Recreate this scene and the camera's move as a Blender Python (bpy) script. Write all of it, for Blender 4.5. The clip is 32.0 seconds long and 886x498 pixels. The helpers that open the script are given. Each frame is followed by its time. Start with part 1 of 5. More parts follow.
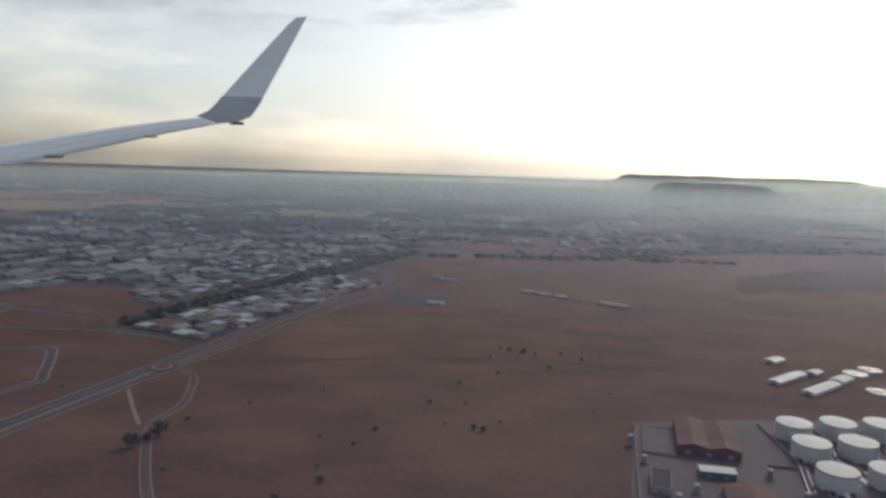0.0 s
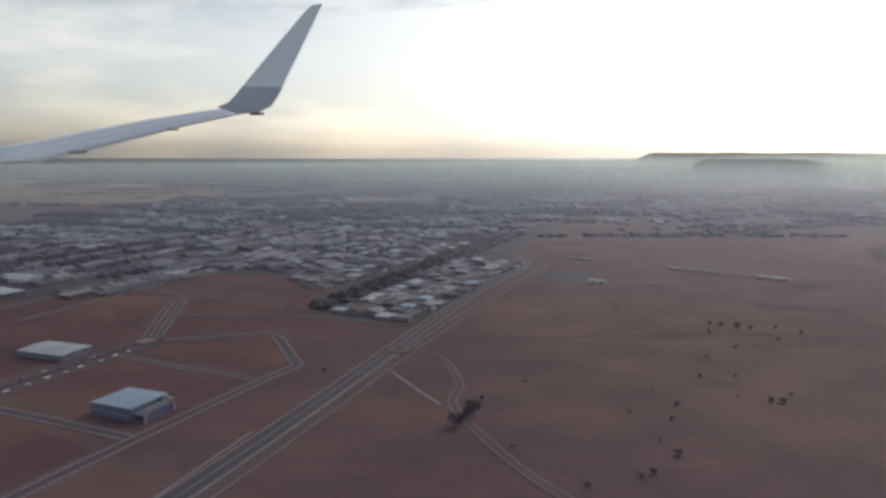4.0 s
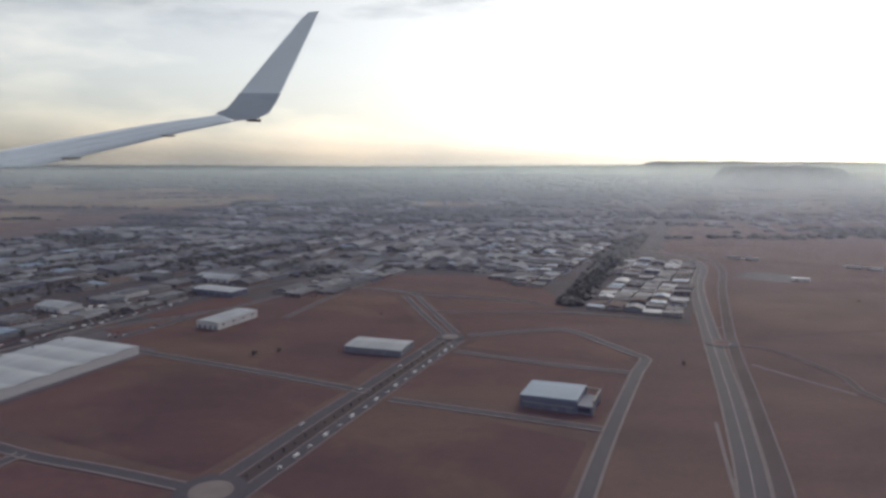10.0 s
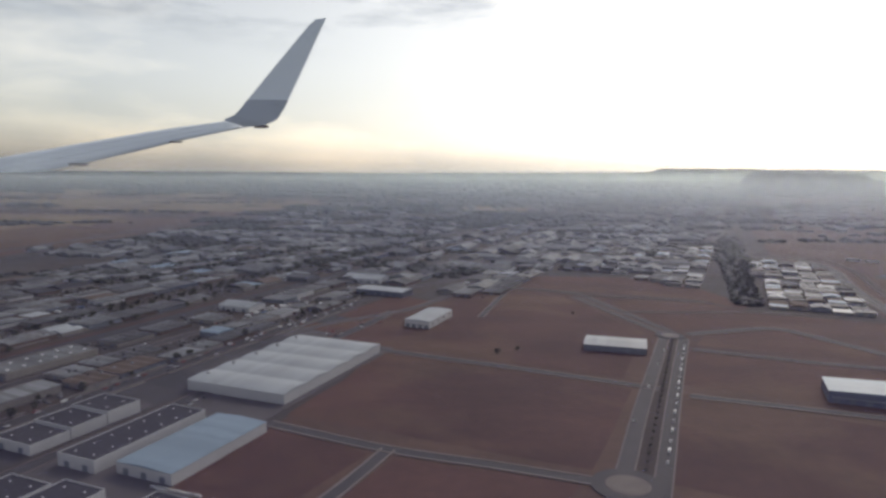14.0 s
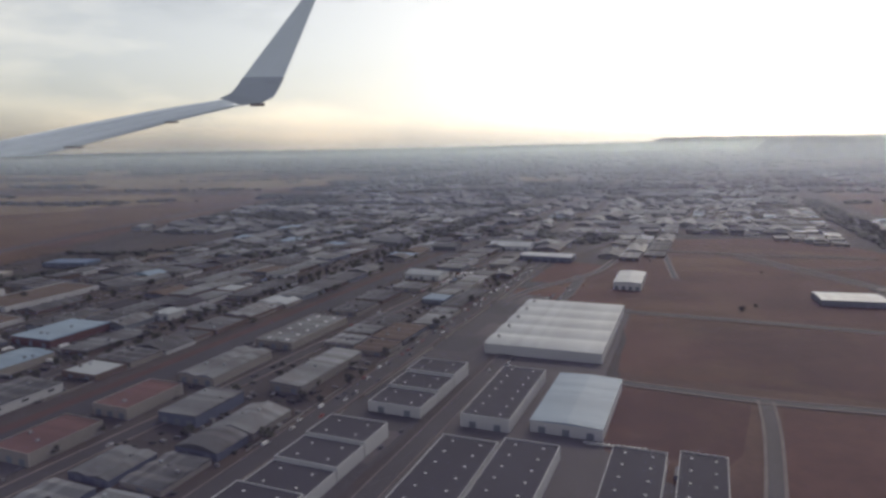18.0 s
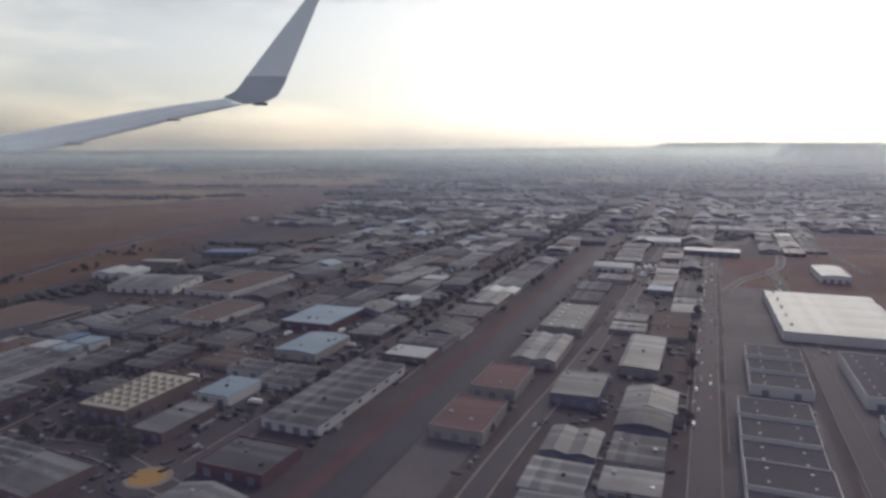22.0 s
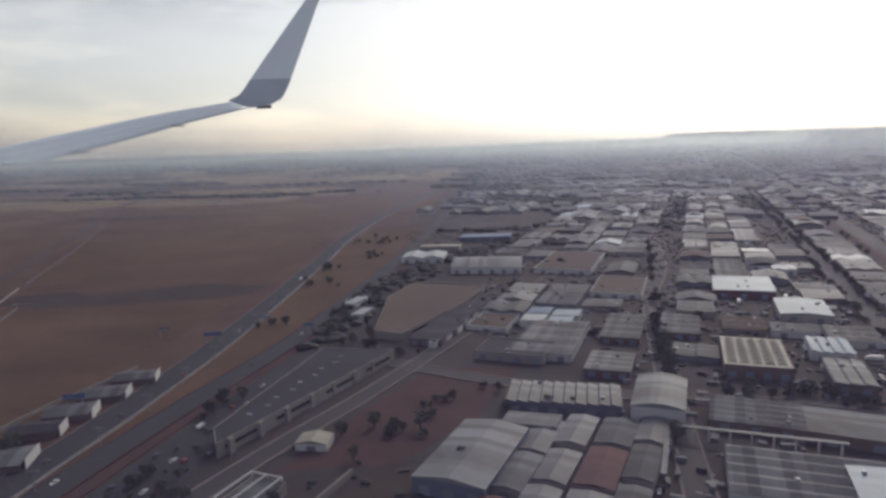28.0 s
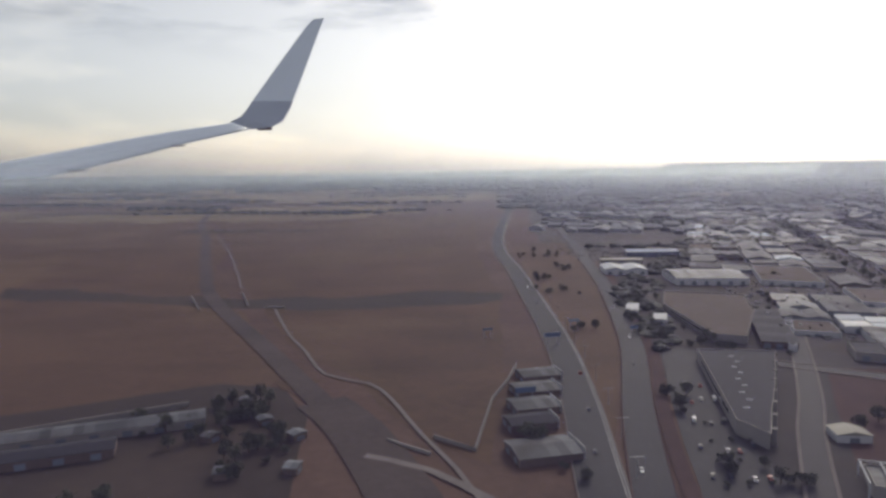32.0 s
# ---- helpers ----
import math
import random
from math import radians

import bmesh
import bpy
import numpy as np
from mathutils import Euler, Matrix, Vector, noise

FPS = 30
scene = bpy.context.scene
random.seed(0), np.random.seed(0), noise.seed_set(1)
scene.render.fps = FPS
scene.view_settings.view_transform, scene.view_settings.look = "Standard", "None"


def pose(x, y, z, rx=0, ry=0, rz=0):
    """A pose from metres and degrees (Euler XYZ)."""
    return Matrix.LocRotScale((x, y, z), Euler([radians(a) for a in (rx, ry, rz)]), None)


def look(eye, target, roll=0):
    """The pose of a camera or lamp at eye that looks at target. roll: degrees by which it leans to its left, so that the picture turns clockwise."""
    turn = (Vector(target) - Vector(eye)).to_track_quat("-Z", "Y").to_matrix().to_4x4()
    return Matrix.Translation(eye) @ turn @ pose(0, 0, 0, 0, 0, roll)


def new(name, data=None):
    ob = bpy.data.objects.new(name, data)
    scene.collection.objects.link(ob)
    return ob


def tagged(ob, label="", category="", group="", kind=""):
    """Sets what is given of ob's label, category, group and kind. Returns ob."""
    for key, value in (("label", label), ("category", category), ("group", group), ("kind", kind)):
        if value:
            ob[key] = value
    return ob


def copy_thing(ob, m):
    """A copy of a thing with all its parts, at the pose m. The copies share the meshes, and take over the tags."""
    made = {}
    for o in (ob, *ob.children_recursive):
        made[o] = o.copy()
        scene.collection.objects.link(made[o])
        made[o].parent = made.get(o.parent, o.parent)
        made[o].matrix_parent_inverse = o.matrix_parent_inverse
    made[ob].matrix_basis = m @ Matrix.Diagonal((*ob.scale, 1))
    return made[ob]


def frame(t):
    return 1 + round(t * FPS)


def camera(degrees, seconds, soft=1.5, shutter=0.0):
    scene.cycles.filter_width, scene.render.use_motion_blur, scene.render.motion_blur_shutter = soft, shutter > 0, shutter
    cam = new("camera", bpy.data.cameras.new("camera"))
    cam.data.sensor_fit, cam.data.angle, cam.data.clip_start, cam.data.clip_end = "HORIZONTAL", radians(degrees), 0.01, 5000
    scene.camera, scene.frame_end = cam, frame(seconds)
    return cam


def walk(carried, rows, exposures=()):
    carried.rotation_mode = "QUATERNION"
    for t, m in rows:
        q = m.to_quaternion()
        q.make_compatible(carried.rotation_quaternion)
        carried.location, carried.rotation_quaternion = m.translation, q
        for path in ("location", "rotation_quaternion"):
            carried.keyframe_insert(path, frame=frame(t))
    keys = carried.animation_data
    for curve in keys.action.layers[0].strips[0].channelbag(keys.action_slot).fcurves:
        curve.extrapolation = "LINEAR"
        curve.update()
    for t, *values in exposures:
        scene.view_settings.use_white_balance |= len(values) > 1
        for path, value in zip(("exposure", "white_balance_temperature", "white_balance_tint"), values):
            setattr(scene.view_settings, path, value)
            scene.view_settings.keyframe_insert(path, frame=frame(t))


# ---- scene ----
cam = camera(66.0, 32.0, soft=3.0)
PATH = [
    (0, (0.000, 0.001, 80.238), (-0.113, 1.982, 79.990), 1.76),
    (0.5, (-10.663, -0.572, 79.670), (-10.778, 1.408, 79.413), 1.63),
    (1, (-21.334, -1.127, 79.101), (-21.466, 0.851, 78.832), 1.26),
    (1.5, (-32.014, -1.663, 78.533), (-32.153, 0.312, 78.251), 1.04),
    (2, (-42.703, -2.182, 77.965), (-42.847, -0.208, 77.677), 0.90),
    (2.5, (-53.401, -2.682, 77.397), (-53.549, -0.707, 77.113), 0.77),
    (3, (-64.107, -3.164, 76.828), (-64.253, -1.189, 76.548), 0.55),
    (3.5, (-74.822, -3.628, 76.260), (-74.968, -1.654, 75.970), 0.19),
    (5.5, (-117.769, -5.301, 73.989), (-117.899, -3.326, 73.697), -0.07),
    (6, (-128.528, -5.674, 73.421), (-128.642, -3.695, 73.152), 0.35),
    (6.5, (-139.296, -6.028, 72.853), (-139.400, -4.046, 72.606), 0.64),
    (7, (-150.072, -6.365, 72.286), (-150.169, -4.382, 72.040), 0.75),
    (7.5, (-160.856, -6.683, 71.718), (-160.935, -4.704, 71.440), 0.69),
    (8, (-171.650, -6.983, 71.151), (-171.726, -5.010, 70.835), 0.24),
    (8.5, (-182.452, -7.265, 70.583), (-182.529, -5.296, 70.245), -0.04),
    (9, (-193.263, -7.529, 70.016), (-193.340, -5.557, 69.690), -0.01),
    (9.5, (-204.083, -7.774, 69.449), (-204.160, -5.798, 69.153), 0.33),
    (10, (-214.911, -8.002, 68.882), (-214.987, -6.021, 68.616), 0.30),
    (10.5, (-225.749, -8.211, 68.315), (-225.826, -6.231, 68.047), -0.44),
    (11, (-236.595, -8.402, 67.748), (-236.680, -6.427, 67.447), -0.94),
    (11.5, (-247.449, -8.575, 67.181), (-247.529, -6.600, 66.873), -0.81),
    (12, (-258.313, -8.729, 66.614), (-258.388, -6.754, 66.310), -0.93),
    (12.5, (-269.185, -8.866, 66.047), (-269.256, -6.888, 65.761), -0.69),
    (13, (-280.065, -8.984, 65.480), (-280.132, -7.003, 65.215), -0.19),
    (13.5, (-290.955, -9.084, 64.913), (-291.014, -7.100, 64.669), 0.57),
    (15.5, (-334.600, -9.302, 62.647), (-334.644, -7.319, 62.391), -0.54),
    (16, (-345.533, -9.311, 62.081), (-345.574, -7.331, 61.807), -0.78),
    (16.5, (-356.475, -9.302, 61.515), (-356.504, -7.323, 61.227), -0.78),
    (17, (-367.426, -9.275, 60.949), (-367.448, -7.297, 60.655), -0.63),
    (17.5, (-378.385, -9.230, 60.383), (-378.406, -7.252, 60.087), -0.86),
    (18, (-389.353, -9.166, 59.817), (-389.374, -7.191, 59.502), -0.88),
    (18.5, (-400.330, -9.084, 59.251), (-400.350, -7.111, 58.926), -0.89),
    (19, (-411.315, -8.984, 58.685), (-411.331, -7.010, 58.362), -0.86),
    (19.5, (-422.310, -8.866, 58.119), (-422.321, -6.891, 57.803), -0.57),
    (20, (-433.313, -8.729, 57.553), (-433.311, -6.753, 57.249), -0.47),
    (20.5, (-444.324, -8.575, 56.987), (-444.315, -6.598, 56.682), -0.48),
    (21, (-455.345, -8.402, 56.422), (-455.332, -6.426, 56.113), -0.39),
    (21.5, (-466.374, -8.211, 55.856), (-466.360, -6.236, 55.544), -0.31),
    (22, (-477.411, -8.002, 55.291), (-477.395, -6.026, 54.984), -0.04),
    (22.5, (-488.458, -7.774, 54.725), (-488.432, -5.797, 54.428), 0.13),
    (23, (-499.513, -7.529, 54.160), (-499.479, -5.549, 53.877), -0.16),
    (23.5, (-510.577, -7.265, 53.595), (-510.554, -5.283, 53.329), -0.37),
    (24, (-521.650, -6.983, 53.030), (-521.625, -4.998, 52.786), -0.42),
    (24.5, (-532.731, -6.683, 52.464), (-532.702, -4.698, 52.227), -0.49),
    (25, (-543.822, -6.365, 51.899), (-543.790, -4.379, 51.665), -0.40),
    (25.5, (-554.921, -6.028, 51.334), (-554.889, -4.042, 51.107), -0.35),
    (27.5, (-599.403, -4.501, 49.075), (-599.355, -2.521, 48.791), -1.72),
    (28, (-610.546, -4.073, 48.510), (-610.494, -2.098, 48.200), -1.80),
    (28.5, (-621.697, -3.628, 47.946), (-621.634, -1.652, 47.641), -1.47),
    (29, (-632.857, -3.164, 47.381), (-632.783, -1.184, 47.107), -1.05),
    (29.5, (-644.026, -2.682, 46.817), (-643.944, -0.699, 46.565), -1.00),
    (30, (-655.203, -2.182, 46.253), (-655.104, -0.199, 46.006), -1.15),
    (30.5, (-666.389, -1.663, 45.688), (-666.288, 0.319, 45.439), -1.19),
    (31, (-677.584, -1.127, 45.124), (-677.483, 0.856, 44.884), -1.21),
    (31.5, (-688.788, -0.572, 44.560), (-688.685, 1.412, 44.327), -0.96),
    (32, (-700.000, 0.001, 43.996), (-699.898, 1.984, 43.760), -0.65),
]
EXPOSURE = [(0, -0.06, 6500, 10), (10, -0.04, 6520, 10), (14, -0.10, 6580, 10), (18, -0.14, 6620, 10), (25, -0.14, 6620, 10), (32, -0.12, 6640, 10)]
walk(cam, [(t, look(eye, target, roll)) for t, eye, target, roll in PATH], EXPOSURE)

# ---- sky, sun ----
SUN_AZ, SUN_EL = 30.0, 34.0   # degrees to the right of straight ahead, and up
world = bpy.data.worlds.new("sky")
scene.world = world
world.use_nodes = True
wn, wl = world.node_tree.nodes, world.node_tree.links
wn.clear()
w_out = wn.new("ShaderNodeOutputWorld")
w_bg = wn.new("ShaderNodeBackground")
sky = wn.new("ShaderNodeTexSky")
sky.sky_type, sky.sun_disc = "NISHITA", False
sky.sun_elevation, sky.sun_rotation = radians(SUN_EL), radians(SUN_AZ)
sky.altitude, sky.air_density, sky.dust_density, sky.ozone_density = 1400, 1.0, 6.0, 1.0
w_co = wn.new("ShaderNodeTexCoord")
w_map = wn.new("ShaderNodeMapping")
w_map.inputs["Scale"].default_value = (1.2, 1.2, 4.2)
w_map.inputs["Location"].default_value = (0.35, 0.2, 0.6)
w_noise = wn.new("ShaderNodeTexNoise")
w_noise.inputs["Scale"].default_value, w_noise.inputs["Detail"].default_value = 2.1, 7.0
w_noise.inputs["Roughness"].default_value = 0.55
w_ramp = wn.new("ShaderNodeValToRGB")
w_ramp.color_ramp.elements[0].position, w_ramp.color_ramp.elements[1].position = 0.47, 0.66
w_hue = wn.new("ShaderNodeHueSaturation")
w_hue.inputs["Saturation"].default_value = 0.42
w_mul = wn.new("ShaderNodeMix")
w_mul.data_type, w_mul.blend_type = "RGBA", "MIX"
w_cloud = wn.new("ShaderNodeMix")
w_cloud.data_type, w_cloud.blend_type = "RGBA", "MULTIPLY"
w_cloud.inputs[0].default_value = 1.0
w_cloud.inputs[7].default_value = (1.50, 1.40, 1.28, 1)
wl.new(w_co.outputs["Generated"], w_map.inputs["Vector"])
wl.new(w_map.outputs["Vector"], w_noise.inputs["Vector"])
wl.new(w_noise.outputs["Fac"], w_ramp.inputs["Fac"])
wl.new(sky.outputs["Color"], w_hue.inputs["Color"])
wl.new(w_hue.outputs["Color"], w_cloud.inputs[6])
wl.new(w_ramp.outputs["Color"], w_mul.inputs[0])
wl.new(w_hue.outputs["Color"], w_mul.inputs[6])
wl.new(w_cloud.outputs[2], w_mul.inputs[7])
w_grey = wn.new("ShaderNodeTexNoise")                  # greyer undersides of the higher cloud
w_grey.inputs["Scale"].default_value, w_grey.inputs["Detail"].default_value, w_grey.inputs["Roughness"].default_value = 3.0, 8.0, 0.6
w_gmap = wn.new("ShaderNodeMapping")
w_gmap.inputs["Scale"].default_value, w_gmap.inputs["Location"].default_value = (1.0, 1.0, 4.5), (1.7, 0.4, 0.1)
w_gramp = wn.new("ShaderNodeValToRGB")
w_gramp.color_ramp.elements[0].position, w_gramp.color_ramp.elements[1].position = 0.48, 0.66
w_sep, w_high, w_amt = wn.new("ShaderNodeSeparateXYZ"), wn.new("ShaderNodeMapRange"), wn.new("ShaderNodeMath")
w_high.interpolation_type = "SMOOTHSTEP"
w_high.inputs["From Min"].default_value, w_high.inputs["From Max"].default_value = 0.13, 0.23
w_amt.operation = "MULTIPLY"
w_shade = wn.new("ShaderNodeMix")
w_shade.data_type, w_shade.blend_type = "RGBA", "MULTIPLY"
w_shade.inputs[7].default_value = (0.42, 0.46, 0.52, 1)
wl.new(w_co.outputs["Generated"], w_gmap.inputs["Vector"])
wl.new(w_gmap.outputs["Vector"], w_grey.inputs["Vector"])
wl.new(w_grey.outputs["Fac"], w_gramp.inputs["Fac"])
wl.new(w_co.outputs["Generated"], w_sep.inputs[0])
wl.new(w_sep.outputs["Z"], w_high.inputs["Value"])
wl.new(w_high.outputs[0], w_amt.inputs[0])
wl.new(w_gramp.outputs["Color"], w_amt.inputs[1])
wl.new(w_amt.outputs[0], w_shade.inputs[0])
wl.new(w_mul.outputs[2], w_shade.inputs[6])
w_warm = wn.new("ShaderNodeMix")                      # dust in the air warms the whole sky a little
w_warm.data_type, w_warm.blend_type = "RGBA", "MULTIPLY"
w_warm.inputs[0].default_value, w_warm.inputs[7].default_value = 1.0, (1.0, 0.99, 0.94, 1)
wl.new(w_shade.outputs[2], w_warm.inputs[6])
wl.new(w_warm.outputs[2], w_bg.inputs["Color"])
w_bg.inputs["Strength"].default_value = 0.138
wl.new(w_bg.outputs["Background"], w_out.inputs["Surface"])
sun = new("sun", bpy.data.lights.new("sun", "SUN"))
sun.data.energy, sun.data.angle, sun.data.color = 0.8, radians(6), (1.0, 0.93, 0.82)
az, el = radians(SUN_AZ), radians(SUN_EL)
sun.matrix_world = look((0, 0, 900), (-math.sin(az) * math.cos(el) * 900, -math.cos(az) * math.cos(el) * 900, 900 - math.sin(el) * 900))


# ---- materials ----
def material(name, colour, rough=0.8, metal=0.0, spread=0.25, grain=3.0, stain=0.25, bump=0.3, spec=0.4, patches=None, island=False, sheets=0.0, streak=0.0):
    """Colour with grain, large stains and a little difference from object to object (or island to island)."""
    m = bpy.data.materials.new(name)
    m.use_nodes = True
    n, l = m.node_tree.nodes, m.node_tree.links
    b = n["Principled BSDF"]
    b.inputs["Roughness"].default_value, b.inputs["Metallic"].default_value = rough, metal
    b.inputs["Specular IOR Level"].default_value = spec
    geo = n.new("ShaderNodeNewGeometry")
    fine = n.new("ShaderNodeTexNoise")
    fine.inputs["Scale"].default_value, fine.inputs["Detail"].default_value = grain, 6
    big = n.new("ShaderNodeTexNoise")
    big.inputs["Scale"].default_value, big.inputs["Detail"].default_value = grain / 14, 5
    l.new(geo.outputs["Position"], fine.inputs["Vector"])
    l.new(geo.outputs["Position"], big.inputs["Vector"])
    rnd = n.new("ShaderNodeNewGeometry" if island else "ShaderNodeObjectInfo")
    total = n.new("ShaderNodeMath")
    total.operation = "MULTIPLY_ADD"
    total.inputs[1].default_value, total.inputs[2].default_value = spread, 1 - spread / 2
    l.new(rnd.outputs["Random Per Island" if island else "Random"], total.inputs[0])
    s1 = n.new("ShaderNodeMath")
    s1.operation = "MULTIPLY_ADD"
    s1.inputs[1].default_value, s1.inputs[2].default_value = stain * 1.6, 1 - stain * 0.8
    l.new(big.outputs["Fac"], s1.inputs[0])
    s2 = n.new("ShaderNodeMath")
    s2.operation = "MULTIPLY_ADD"
    s2.inputs[1].default_value, s2.inputs[2].default_value = stain, 1 - stain * 0.5
    l.new(fine.outputs["Fac"], s2.inputs[0])
    f1 = n.new("ShaderNodeMath")
    f1.operation = "MULTIPLY"
    f2 = n.new("ShaderNodeMath")
    f2.operation = "MULTIPLY"
    l.new(s1.outputs[0], f1.inputs[0])
    l.new(s2.outputs[0], f1.inputs[1])
    l.new(f1.outputs[0], f2.inputs[0])
    l.new(total.outputs[0], f2.inputs[1])
    base = n.new("ShaderNodeMix")
    base.data_type = "RGBA"
    base.inputs[6].default_value = (*colour, 1)
    base.inputs[7].default_value = (*(patches[0] if patches else colour), 1)
    base.inputs[0].default_value = 0.0
    if patches:
        where = n.new("ShaderNodeTexNoise")
        where.inputs["Scale"].default_value, where.inputs["Detail"].default_value = patches[1], 6
        where.inputs["Distortion"].default_value = 0.6
        ramp = n.new("ShaderNodeValToRGB")
        ramp.color_ramp.elements[0].position, ramp.color_ramp.elements[1].position = patches[2], patches[2] + 0.12
        l.new(geo.outputs["Position"], where.inputs["Vector"])
        l.new(where.outputs["Fac"], ramp.inputs["Fac"])
        l.new(ramp.outputs["Color"], base.inputs[0])
    if sheets:                                   # roof sheets laid side by side, each weathered in its own way
        co = n.new("ShaderNodeTexCoord")
        split = n.new("ShaderNodeSeparateXYZ")
        step = n.new("ShaderNodeMath")
        step.operation = "MULTIPLY"
        step.inputs[1].default_value = 0.62
        whole = n.new("ShaderNodeMath")
        whole.operation = "FLOOR"
        tone = n.new("ShaderNodeTexWhiteNoise")
        tone.noise_dimensions = "1D"
        wear = n.new("ShaderNodeMath")
        wear.operation = "MULTIPLY_ADD"
        wear.inputs[1].default_value, wear.inputs[2].default_value = sheets, 1 - sheets / 2
        both = n.new("ShaderNodeMath")
        both.operation = "MULTIPLY"
        l.new(co.outputs["Object"], split.inputs[0])
        l.new(split.outputs["Y"], step.inputs[0])
        l.new(step.outputs[0], whole.inputs[0])
        l.new(whole.outputs[0], tone.inputs["W"])
        l.new(tone.outputs["Value"], wear.inputs[0])
        l.new(wear.outputs[0], both.inputs[0])
        l.new(f2.outputs[0], both.inputs[1])
        f2 = both
    if streak:                                   # long faint bands, as wind and ploughing leave them
        turn = n.new("ShaderNodeMapping")
        turn.inputs["Scale"].default_value, turn.inputs["Rotation"].default_value = (0.02, 0.05, 1), (0, 0, radians(-8))
        band = n.new("ShaderNodeTexNoise")
        band.inputs["Scale"].default_value, band.inputs["Detail"].default_value, band.inputs["Roughness"].default_value = 1.0, 8, 0.62
        worn = n.new("ShaderNodeMath")
        worn.operation = "MULTIPLY_ADD"
        worn.inputs[1].default_value, worn.inputs[2].default_value = streak * 2, 1 - streak
        mixed = n.new("ShaderNodeMath")
        mixed.operation = "MULTIPLY"
        l.new(geo.outputs["Position"], turn.inputs["Vector"])
        l.new(turn.outputs["Vector"], band.inputs["Vector"])
        l.new(band.outputs["Fac"], worn.inputs[0])
        l.new(worn.outputs[0], mixed.inputs[0])
        l.new(f2.outputs[0], mixed.inputs[1])
        f2 = mixed
    out = n.new("ShaderNodeMix")
    out.data_type, out.blend_type = "RGBA", "MULTIPLY"
    out.inputs[0].default_value = 1.0
    l.new(base.outputs[2], out.inputs[6])
    l.new(f2.outputs[0], out.inputs[7])
    l.new(out.outputs[2], b.inputs["Base Color"])
    if bump:
        bn = n.new("ShaderNodeBump")
        bn.inputs["Strength"].default_value, bn.inputs["Distance"].default_value = bump, 0.1
        l.new(fine.outputs["Fac"], bn.inputs["Height"])
        l.new(bn.outputs["Normal"], b.inputs["Normal"])
    return m


